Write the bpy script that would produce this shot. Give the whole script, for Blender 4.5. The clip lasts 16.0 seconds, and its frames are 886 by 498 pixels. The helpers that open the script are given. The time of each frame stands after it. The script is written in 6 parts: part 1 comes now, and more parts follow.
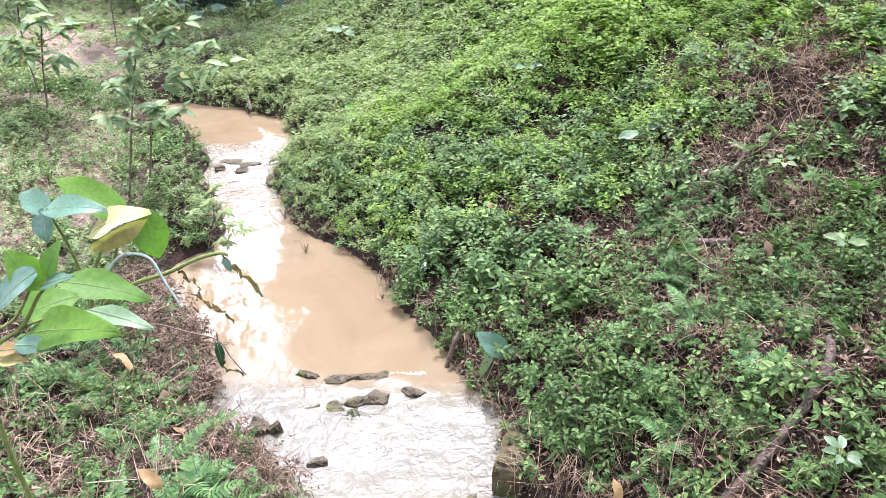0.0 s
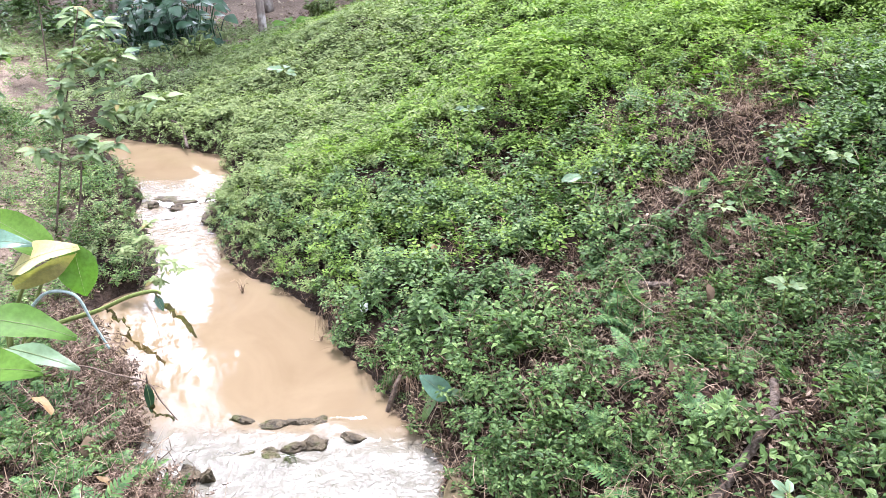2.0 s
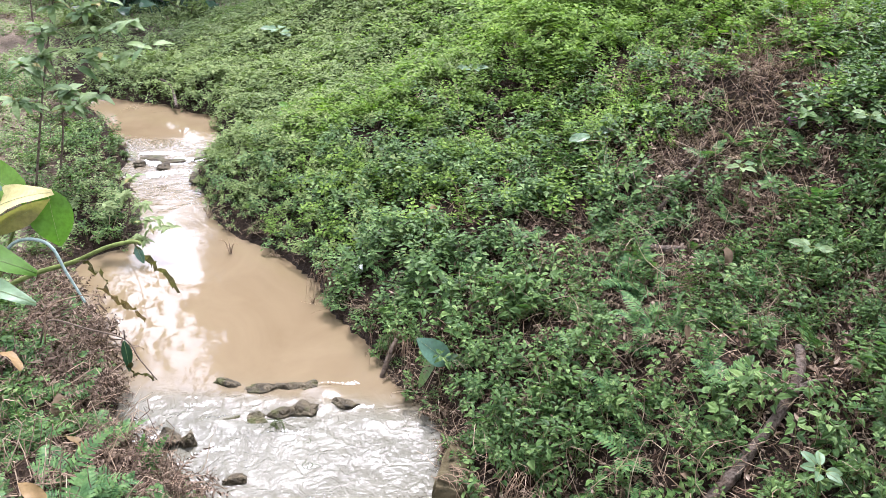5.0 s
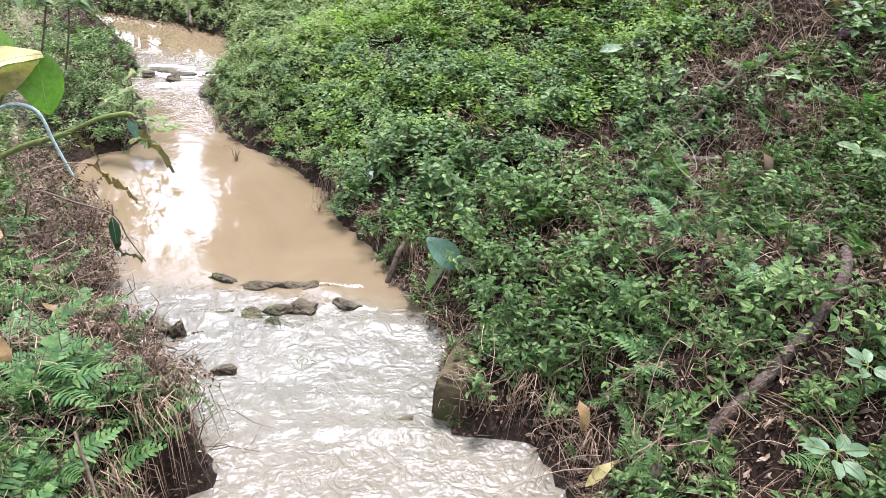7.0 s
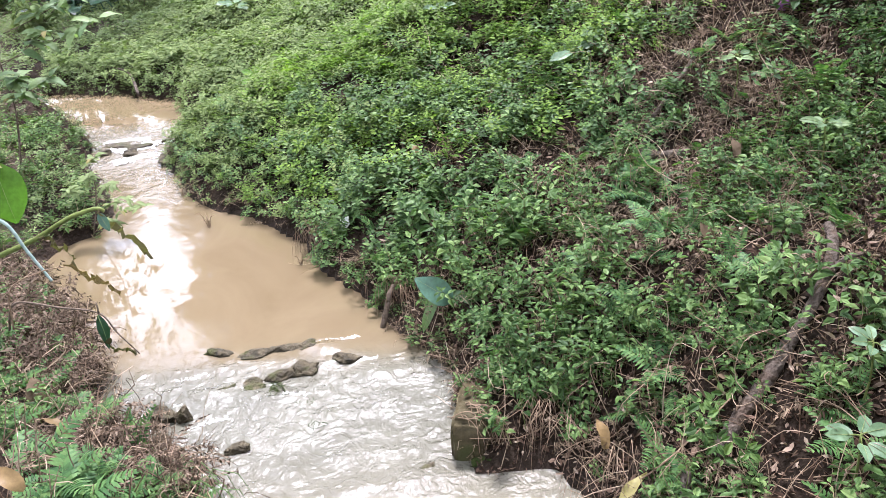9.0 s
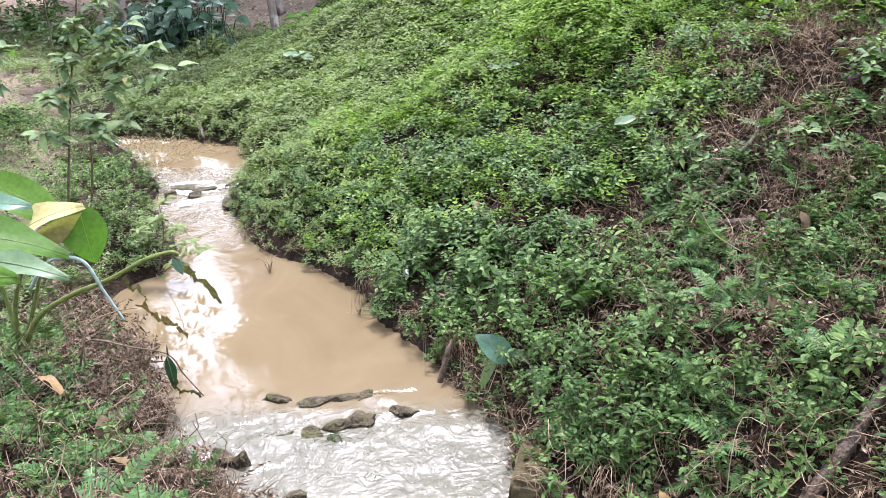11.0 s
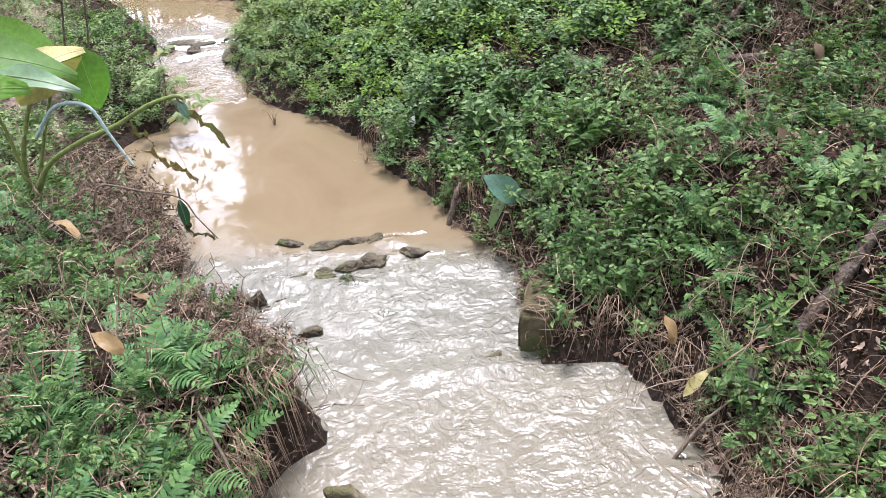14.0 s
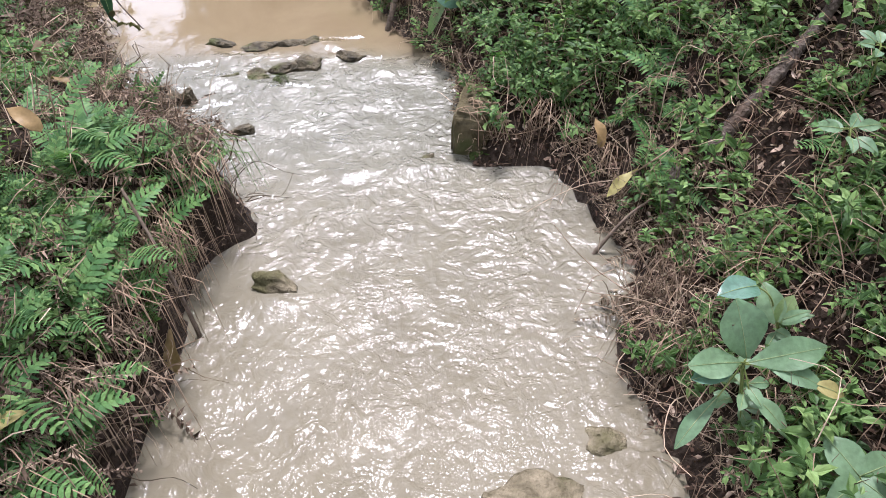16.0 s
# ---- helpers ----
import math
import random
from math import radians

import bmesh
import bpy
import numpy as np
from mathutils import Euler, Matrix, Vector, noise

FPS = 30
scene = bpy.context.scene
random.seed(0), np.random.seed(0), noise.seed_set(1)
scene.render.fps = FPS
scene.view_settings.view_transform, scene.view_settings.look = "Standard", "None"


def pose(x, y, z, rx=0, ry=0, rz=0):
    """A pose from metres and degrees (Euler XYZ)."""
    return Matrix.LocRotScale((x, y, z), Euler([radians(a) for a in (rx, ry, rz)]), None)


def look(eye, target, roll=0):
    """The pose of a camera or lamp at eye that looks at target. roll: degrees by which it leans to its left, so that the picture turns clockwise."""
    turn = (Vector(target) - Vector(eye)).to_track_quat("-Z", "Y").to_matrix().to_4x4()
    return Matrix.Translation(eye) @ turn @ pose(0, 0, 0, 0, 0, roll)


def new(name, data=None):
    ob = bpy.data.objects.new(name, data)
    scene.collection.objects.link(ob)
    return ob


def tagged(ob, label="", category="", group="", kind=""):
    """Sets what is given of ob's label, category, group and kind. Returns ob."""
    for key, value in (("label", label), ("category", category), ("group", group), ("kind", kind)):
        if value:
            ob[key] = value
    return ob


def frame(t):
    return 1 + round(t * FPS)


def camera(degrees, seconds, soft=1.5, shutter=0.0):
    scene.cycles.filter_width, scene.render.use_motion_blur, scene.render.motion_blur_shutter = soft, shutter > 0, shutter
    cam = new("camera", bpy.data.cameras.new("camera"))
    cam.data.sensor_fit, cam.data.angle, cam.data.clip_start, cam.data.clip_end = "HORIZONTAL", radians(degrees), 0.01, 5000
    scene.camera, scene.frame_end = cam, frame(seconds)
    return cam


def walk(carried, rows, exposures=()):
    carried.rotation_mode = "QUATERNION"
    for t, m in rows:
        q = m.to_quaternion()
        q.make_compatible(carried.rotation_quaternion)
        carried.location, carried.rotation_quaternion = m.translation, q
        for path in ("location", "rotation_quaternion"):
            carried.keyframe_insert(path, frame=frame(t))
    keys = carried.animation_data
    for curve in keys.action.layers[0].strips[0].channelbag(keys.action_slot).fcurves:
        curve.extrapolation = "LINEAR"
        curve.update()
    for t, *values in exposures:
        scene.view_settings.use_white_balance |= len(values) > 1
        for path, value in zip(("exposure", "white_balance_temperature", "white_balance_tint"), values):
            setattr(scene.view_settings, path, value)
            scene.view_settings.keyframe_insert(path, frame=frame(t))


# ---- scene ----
cam = camera(56.4, 16.0, soft=0.6)
PATH = [
    (0, (0.173, -0.081, 2.768), (-0.039, 1.682, 1.848), -2.1),
    (0.5, (0.17, -0.069, 2.764), (0.011, 1.718, 1.88), -0.6),
    (1, (0.163, -0.067, 2.725), (0.016, 1.758, 1.92), 2.0),
    (1.5, (0.151, -0.041, 2.703), (0.051, 1.774, 1.868), 1.2),
    (2, (0.129, -0.02, 2.713), (0.068, 1.801, 1.888), 0.7),
    (2.5, (0.143, -0.02, 2.702), (0.128, 1.82, 1.92), 2.4),
    (3, (0.138, -0.031, 2.699), (0.148, 1.81, 1.917), 1.2),
    (3.5, (0.138, -0.018, 2.701), (0.138, 1.823, 1.919), 1.0),
    (4, (0.117, 0.014, 2.623), (0.11, 1.819, 1.76), 1.7),
    (4.2, (0.112, 0.038, 2.594), (0.102, 1.833, 1.712), 2.5),
    (6.3, (0.047, 0.312, 2.227), (-0.05, 2.131, 1.401), 1.0),
    (6.5, (0.053, 0.3, 2.17), (-0.07, 2.113, 1.335), 1.9),
    (7, (0.119, 0.259, 2.044), (0.042, 2.032, 1.122), 4.4),
    (7.5, (0.13, 0.254, 2.029), (0.121, 2.02, 1.091), 4.9),
    (8, (0.118, 0.267, 2.06), (0.138, 2.039, 1.132), 1.3),
    (8.5, (0.088, 0.277, 2.086), (0.079, 2.042, 1.144), -2.4),
    (9, (0.076, 0.32, 2.15), (0.053, 2.105, 1.248), -4.7),
    (9.2, (0.084, 0.338, 2.168), (0.057, 2.135, 1.292), -4.2),
    (11.3, (-0.039, 0.299, 2.204), (-0.171, 2.133, 1.417), -3.7),
    (11.5, (-0.045, 0.299, 2.204), (-0.196, 2.128, 1.41), -4.3),
    (12, (-0.068, 0.297, 2.204), (-0.24, 2.118, 1.395), -5.6),
    (12.5, (-0.069, 0.284, 2.208), (-0.263, 2.102, 1.396), -6.1),
    (13, (-0.064, 0.268, 2.185), (-0.249, 2.06, 1.316), -6.3),
    (13.5, (-0.057, 0.246, 2.136), (-0.222, 1.975, 1.145), -5.6),
    (14, (-0.05, 0.233, 2.1), (-0.184, 1.919, 1.033), -4.7),
    (14.5, (-0.022, 0.189, 2.049), (-0.122, 1.815, 0.889), -2.6),
    (15, (-0.005, 0.166, 2.009), (-0.062, 1.729, 0.763), -1.4),
    (15.5, (0.0, 0.137, 1.968), (-0.037, 1.646, 0.656), -0.5),
    (16, (0.01, 0.12, 1.956), (-0.008, 1.585, 0.593), -0.6),
]
EXPOSURES = [(0, 0.50, 5920, 25), (2.6, 0.54, 5920, 25), (3.0, 0.18, 5970, 22), (13, 0.09, 6000, 21), (16, -0.22, 6000, 21)]
walk(cam, [(t, look(eye, target, roll)) for t, eye, target, roll in PATH], EXPOSURES)

# ---- light: a bright overcast sky with a weak, wide sun ----
world = bpy.data.worlds.new("sky")
scene.world = world
world.use_nodes = True
wt = world.node_tree
wt.nodes.clear()
SUN_EL, SUN_ROT = 67.0, 358.0
sky = wt.nodes.new("ShaderNodeTexSky")
sky.sky_type = "NISHITA"
sky.sun_disc = False
sky.sun_elevation, sky.sun_rotation = radians(SUN_EL), radians(SUN_ROT)
sky.dust_density = 4.0
grey = wt.nodes.new("ShaderNodeHueSaturation")
grey.inputs["Saturation"].default_value = 0.25
cloud = wt.nodes.new("ShaderNodeMix")
cloud.data_type = "RGBA"
cloud.inputs[0].default_value = 0.75
cloud.inputs[7].default_value = (150, 158, 170, 1)
back = wt.nodes.new("ShaderNodeBackground")
back.inputs["Strength"].default_value = 0.054
wout = wt.nodes.new("ShaderNodeOutputWorld")
wt.links.new(sky.outputs[0], grey.inputs["Color"])
wt.links.new(grey.outputs[0], cloud.inputs[6])
wt.links.new(cloud.outputs[2], back.inputs["Color"])
wt.links.new(back.outputs[0], wout.inputs[0])
sun = new("sun", bpy.data.lights.new("sun", "SUN"))
sun.data.energy, sun.data.angle, sun.data.color = 13.8, radians(10), (1.0, 0.98, 0.95)
_e, _a = radians(SUN_EL), radians(SUN_ROT)
sun.matrix_world = look((0, 0, 0), (-math.cos(_e) * math.sin(_a), -math.cos(_e) * math.cos(_a), -math.sin(_e)))


# ---- materials ----
def material(name):
    m = bpy.data.materials.new(name)
    m.use_nodes = True
    nt = m.node_tree
    return m, nt, nt.nodes["Principled BSDF"], nt.nodes["Material Output"]


def ramp(nt, stops, source):
    r = nt.nodes.new("ShaderNodeValToRGB")
    while len(r.color_ramp.elements) < len(stops):
        r.color_ramp.elements.new(0.5)
    for e, (p, c) in zip(r.color_ramp.elements, stops):
        e.position, e.color = p, (*c, 1)
    nt.links.new(source, r.inputs[0])
    return r.outputs[0]


def noise_tex(nt, scale, detail=4.0, rough=0.55, distort=0.0, vector=None, squeeze=None):
    n = nt.nodes.new("ShaderNodeTexNoise")
    n.inputs["Scale"].default_value, n.inputs["Detail"].default_value = scale, detail
    n.inputs["Roughness"].default_value, n.inputs["Distortion"].default_value = rough, distort
    if vector is None:
        vector = nt.nodes.new("ShaderNodeNewGeometry").outputs["Position"]
    if squeeze:
        mp = nt.nodes.new("ShaderNodeMapping")
        mp.inputs["Scale"].default_value = squeeze
        nt.links.new(vector, mp.inputs[0])
        vector = mp.outputs[0]
    nt.links.new(vector, n.inputs["Vector"])
    return n.outputs[0]


def mix(nt, kind, fac, a, b):
    m = nt.nodes.new("ShaderNodeMix")
    m.data_type, m.blend_type = "RGBA", kind
    for socket, value in ((m.inputs[0], fac), (m.inputs[6], a), (m.inputs[7], b)):
        if isinstance(value, (int, float)):
            socket.default_value = value
        elif isinstance(value, tuple):
            socket.default_value = (*value, 1)
        else:
            nt.links.new(value, socket)
    return m.outputs[2]


def bump(nt, height, strength, distance, bsdf, normal=None):
    b = nt.nodes.new("ShaderNodeBump")
    b.inputs["Strength"].default_value, b.inputs["Distance"].default_value = strength, distance
    nt.links.new(height, b.inputs["Height"])
    if normal is not None:
        nt.links.new(normal, b.inputs["Normal"])
    if bsdf is not None:
        nt.links.new(b.outputs[0], bsdf.inputs["Normal"])
    return b.outputs[0]


def leaf_material(name, stops, rough=0.45, sheen=0.12, through_light=0.25, patch=0.35, island=True):
    """Leaf surface: colour by leaf and by patch of ground, blotches, gloss, and some light let through."""
    m, nt, p, out = material(name)
    geo = nt.nodes.new("ShaderNodeNewGeometry")
    if island:
        pick = geo.outputs["Random Per Island"]
    else:
        pick = nt.nodes.new("ShaderNodeObjectInfo").outputs["Random"]
    base = ramp(nt, stops, pick)
    wide = ramp(nt, [(0.3, (0.62, 0.66, 0.6)), (0.7, (1.25, 1.2, 1.0))], noise_tex(nt, 1.3, 3))
    col = mix(nt, "MULTIPLY", patch, base, wide)
    fine = ramp(nt, [(0.35, (0.75, 0.72, 0.65)), (0.65, (1.15, 1.15, 1.1))], noise_tex(nt, 60, 3))
    col = mix(nt, "MULTIPLY", 0.6, col, fine)
    nt.links.new(col, p.inputs["Base Color"])
    p.inputs["Roughness"].default_value = rough
    p.inputs["Specular IOR Level"].default_value = sheen
    bump(nt, noise_tex(nt, 90, 2), 0.25, 0.004, p)
    tr = nt.nodes.new("ShaderNodeBsdfTranslucent")
    nt.links.new(mix(nt, "MULTIPLY", 1.0, col, (1.25, 1.6, 0.6)), tr.inputs["Color"])
    sh = nt.nodes.new("ShaderNodeMixShader")
    sh.inputs[0].default_value = through_light
    nt.links.new(p.outputs[0], sh.inputs[1])
    nt.links.new(tr.outputs[0], sh.inputs[2])
    nt.links.new(sh.outputs[0], out.inputs["Surface"])
    return m


def plain_material(name, dark, light, scale, rough=0.8, relief=0.5, depth=0.01, squeeze=None, spots=None, sheen=0.05):
    m, nt, p, out = material(name)
    n = noise_tex(nt, scale, 6, 0.6, 0.3, squeeze=squeeze)
    col = ramp(nt, [(0.3, dark), (0.7, light)], n)
    if spots:
        s = ramp(nt, [(0.5, (0, 0, 0)), (0.62, (1, 1, 1))], noise_tex(nt, scale * 0.35, 4))
        col = mix(nt, "MIX", s, col, spots)
    nt.links.new(col, p.inputs["Base Color"])
    p.inputs["Roughness"].default_value = rough
    p.inputs["Specular IOR Level"].default_value = sheen
    bump(nt, noise_tex(nt, scale * 2.5, 5, squeeze=squeeze), relief, depth, p)
    return m


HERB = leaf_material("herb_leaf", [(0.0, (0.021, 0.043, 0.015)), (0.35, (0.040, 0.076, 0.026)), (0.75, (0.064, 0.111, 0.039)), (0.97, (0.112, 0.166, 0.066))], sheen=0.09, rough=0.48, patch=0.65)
# herb leaf again, with the top light of the upper slope in its colour
HERB_LIT = leaf_material("lit_herb_leaf", [(0.0, (0.048, 0.086, 0.019)), (0.5, (0.082, 0.137, 0.030)), (1.0, (0.122, 0.180, 0.045))], sheen=0.06, rough=0.55, through_light=0.3, patch=0.75)
# herb leaf with distance haze mixed into its colour
HERB_HAZED = leaf_material("hazed_herb_leaf", [(0.0, (0.066, 0.096, 0.038)), (0.5, (0.098, 0.134, 0.053)), (1.0, (0.138, 0.172, 0.076))], sheen=0.06, rough=0.55, through_light=0.25, patch=0.6)
SAGE = leaf_material("sage_herb_leaf", [(0.0, (0.070, 0.098, 0.046)), (0.5, (0.110, 0.144, 0.068)), (1.0, (0.152, 0.186, 0.094))], sheen=0.06, rough=0.55, patch=0.5)
FERN = leaf_material("fern_leaf", [(0.0, (0.021, 0.054, 0.021)), (0.5, (0.048, 0.102, 0.036)), (1.0, (0.094, 0.152, 0.056))], sheen=0.1, rough=0.5)
DEAD_FERN = leaf_material("dead_fern", [(0.0, (0.022, 0.015, 0.011)), (0.5, (0.066, 0.047, 0.037)), (1.0, (0.165, 0.125, 0.102))], sheen=0.03, rough=0.8, through_light=0.1)
DRY_FROND = leaf_material("dry_frond", [(0.0, (0.030, 0.021, 0.015)), (0.5, (0.082, 0.060, 0.044)), (1.0, (0.180, 0.140, 0.108))], sheen=0.03, rough=0.8, through_light=0.1)
# litter darkened to stand for shade in the gaps of the herbs
LITTER = leaf_material("dead_leaf_litter", [(0.0, (0.020, 0.012, 0.009)), (0.4, (0.058, 0.036, 0.028)), (0.75, (0.125, 0.088, 0.070)), (0.95, (0.23, 0.18, 0.15))], sheen=0.03, rough=0.7, through_light=0.1)
# same litter, brightened in colour as the lit far ground
LIT_LITTER = leaf_material("lit_leaf_litter", [(0.0, (0.060, 0.042, 0.032)), (0.5, (0.165, 0.125, 0.098)), (1.0, (0.33, 0.275, 0.23))], sheen=0.03, rough=0.7, through_light=0.1)
CREAM_LEAF = leaf_material("cream_leaf", [(0.0, (0.30, 0.265, 0.130)), (1.0, (0.36, 0.32, 0.165))], sheen=0.1, rough=0.5, patch=0.2, island=False)
STRAW = leaf_material("dry_stalk", [(0.0, (0.065, 0.042, 0.030)), (0.6, (0.170, 0.122, 0.090)), (1.0, (0.300, 0.235, 0.185))], sheen=0.05, rough=0.7, through_light=0.05)
CANOPY = leaf_material("tree_leaf", [(0.0, (0.021, 0.043, 0.014)), (1.0, (0.059, 0.105, 0.028))])
BROAD = leaf_material("broad_green_leaf", [(0.0, (0.048, 0.107, 0.017)), (1.0, (0.072, 0.142, 0.022))], rough=0.55, patch=0.15, island=False, through_light=0.4)
BROAD_PALE = leaf_material("broad_pale_leaf", [(0.0, (0.066, 0.112, 0.063)), (1.0, (0.090, 0.142, 0.080))], sheen=0.18, rough=0.42, patch=0.1, island=False)
BROAD_BLUE = leaf_material("broad_bluish_leaf", [(0.0, (0.045, 0.093, 0.069)), (1.0, (0.065, 0.120, 0.087))], sheen=0.22, rough=0.3, patch=0.1, island=False, through_light=0.2)
YELLOW_LEAF = leaf_material("yellowed_leaf", [(0.0, (0.13, 0.115, 0.045)), (1.0, (0.20, 0.175, 0.075))], sheen=0.1, rough=0.5, patch=0.2, island=False)
OCHRE_LEAF = leaf_material("ochre_leaf", [(0.0, (0.105, 0.072, 0.035)), (1.0, (0.150, 0.100, 0.048))], rough=0.5, patch=0.2, island=False, through_light=0.2)
BROWN_LEAF = leaf_material("brown_leaf", [(0.0, (0.060, 0.044, 0.029)), (1.0, (0.132, 0.098, 0.072))], sheen=0.03, rough=0.6, patch=0.3, island=False, through_light=0.12)
WITHERED = leaf_material("withered_leaf", [(0.0, (0.040, 0.036, 0.018)), (1.0, (0.085, 0.070, 0.040))], sheen=0.05, rough=0.6, patch=0.3, island=False, through_light=0.3)
TARO = leaf_material("taro_leaf", [(0.0, (0.010, 0.032, 0.017)), (1.0, (0.028, 0.066, 0.036))], sheen=0.22, rough=0.35, island=False, through_light=0.2)
SAPLING = leaf_material("sapling_leaf", [(0.0, (0.066, 0.108, 0.055)), (1.0, (0.140, 0.190, 0.092))], sheen=0.1, rough=0.5, island=False, through_light=0.3)
PALE_STEM = plain_material("pale_blue_stem", (0.12, 0.165, 0.145), (0.21, 0.26, 0.235), 40, 0.5, 0.2, 0.002)
RIB = plain_material("leaf_rib", (0.10, 0.135, 0.05), (0.17, 0.20, 0.09), 40, 0.5, 0.2, 0.002)
STEM = plain_material("green_stem", (0.055, 0.075, 0.02), (0.11, 0.13, 0.04), 40, 0.5, 0.2, 0.002)
TWIG = plain_material("twig_bark", (0.04, 0.03, 0.02), (0.11, 0.085, 0.065), 45, 0.85, 0.6, 0.003)
BARK = plain_material("tree_bark", (0.06, 0.05, 0.042), (0.18, 0.155, 0.13), 14, 0.9, 0.8, 0.02, squeeze=(1, 1, 0.3), spots=(0.22, 0.21, 0.19))
DEADWOOD = plain_material("grey_dead_wood", (0.022, 0.017, 0.013), (0.13, 0.105, 0.085), 34, 0.9, 1.0, 0.02, spots=(0.08, 0.058, 0.043))
STONE = plain_material("wet_stone", (0.012, 0.010, 0.006), (0.075, 0.060, 0.036), 24, 0.55, 1.0, 0.02, spots=(0.036, 0.038, 0.012), sheen=0.12)
BLOCK_STONE = plain_material("mossy_block", (0.020, 0.016, 0.008), (0.065, 0.053, 0.028), 18, 0.6, 0.7, 0.012, spots=(0.030, 0.032, 0.012))
MUD_STONE = plain_material("mud_coated_stone", (0.045, 0.037, 0.022), (0.13, 0.108, 0.072), 22, 0.6, 1.0, 0.015, spots=(0.05, 0.045, 0.022))
MOSS = plain_material("moss", (0.016, 0.026, 0.008), (0.045, 0.060, 0.017), 60, 0.95, 1.0, 0.01)
# white of the weir's foam and of sky glints painted at the riffle
FOAM_GLINT = plain_material("foam", (0.36, 0.355, 0.34), (0.62, 0.62, 0.60), 60, 0.5, 0.8, 0.006)
WHITE_SCRAP = plain_material("white_plastic", (0.55, 0.55, 0.53), (0.75, 0.75, 0.72), 30, 0.4, 0.2, 0.003)
PURPLE_SCRAP = plain_material("purple_plastic", (0.10, 0.035, 0.10), (0.20, 0.09, 0.19), 30, 0.4, 0.2, 0.003)


def soil():
    m, nt, p, out = material("soil_with_litter")
    n1, n2 = noise_tex(nt, 3.0, 6, 0.65), noise_tex(nt, 38, 6, 0.7, 0.8)
    # humus colour taken down to carry the shade between the herbs
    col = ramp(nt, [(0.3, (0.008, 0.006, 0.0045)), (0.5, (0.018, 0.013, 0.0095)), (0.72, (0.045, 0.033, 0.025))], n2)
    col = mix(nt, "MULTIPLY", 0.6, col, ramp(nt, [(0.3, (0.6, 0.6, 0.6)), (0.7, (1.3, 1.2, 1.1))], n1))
    geo = nt.nodes.new("ShaderNodeNewGeometry")
    sep = nt.nodes.new("ShaderNodeSeparateXYZ")
    nt.links.new(geo.outputs["Position"], sep.inputs[0])
    # paler litter soil on the low bank and under far trees; slope humus shade-darkened
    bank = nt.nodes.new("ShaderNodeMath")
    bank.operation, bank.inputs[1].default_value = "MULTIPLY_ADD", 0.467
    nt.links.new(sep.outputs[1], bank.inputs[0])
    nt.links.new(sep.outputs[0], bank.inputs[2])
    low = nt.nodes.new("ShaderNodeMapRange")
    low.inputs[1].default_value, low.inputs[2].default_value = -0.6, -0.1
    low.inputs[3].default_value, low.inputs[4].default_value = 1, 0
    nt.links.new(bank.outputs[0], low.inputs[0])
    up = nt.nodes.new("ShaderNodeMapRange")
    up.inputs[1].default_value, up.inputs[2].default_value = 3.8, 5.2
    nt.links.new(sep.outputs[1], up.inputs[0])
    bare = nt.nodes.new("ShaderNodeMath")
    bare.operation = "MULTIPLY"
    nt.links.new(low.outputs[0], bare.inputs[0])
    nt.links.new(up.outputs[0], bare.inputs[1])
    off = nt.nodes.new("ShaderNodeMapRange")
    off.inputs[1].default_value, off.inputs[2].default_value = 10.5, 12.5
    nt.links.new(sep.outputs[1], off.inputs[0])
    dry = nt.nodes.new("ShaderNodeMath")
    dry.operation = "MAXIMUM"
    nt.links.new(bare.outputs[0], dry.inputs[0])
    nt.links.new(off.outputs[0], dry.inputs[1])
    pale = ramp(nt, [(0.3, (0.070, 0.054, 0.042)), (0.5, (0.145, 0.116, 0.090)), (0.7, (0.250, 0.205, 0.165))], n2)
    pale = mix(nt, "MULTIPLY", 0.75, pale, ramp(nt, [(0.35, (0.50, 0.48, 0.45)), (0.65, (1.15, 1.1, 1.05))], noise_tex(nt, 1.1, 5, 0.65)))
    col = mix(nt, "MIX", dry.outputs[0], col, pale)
    wet = nt.nodes.new("ShaderNodeMapRange")
    wet.inputs[1].default_value, wet.inputs[2].default_value = 0.02, 0.10
    wet.inputs[3].default_value, wet.inputs[4].default_value = 0.5, 0.95
    p.inputs["Specular IOR Level"].default_value = 0.04
    nt.links.new(sep.outputs[2], wet.inputs[0])
    nt.links.new(wet.outputs[0], p.inputs["Roughness"])
    nt.links.new(col, p.inputs["Base Color"])
    bump(nt, n2, 0.9, 0.03, p)
    return m


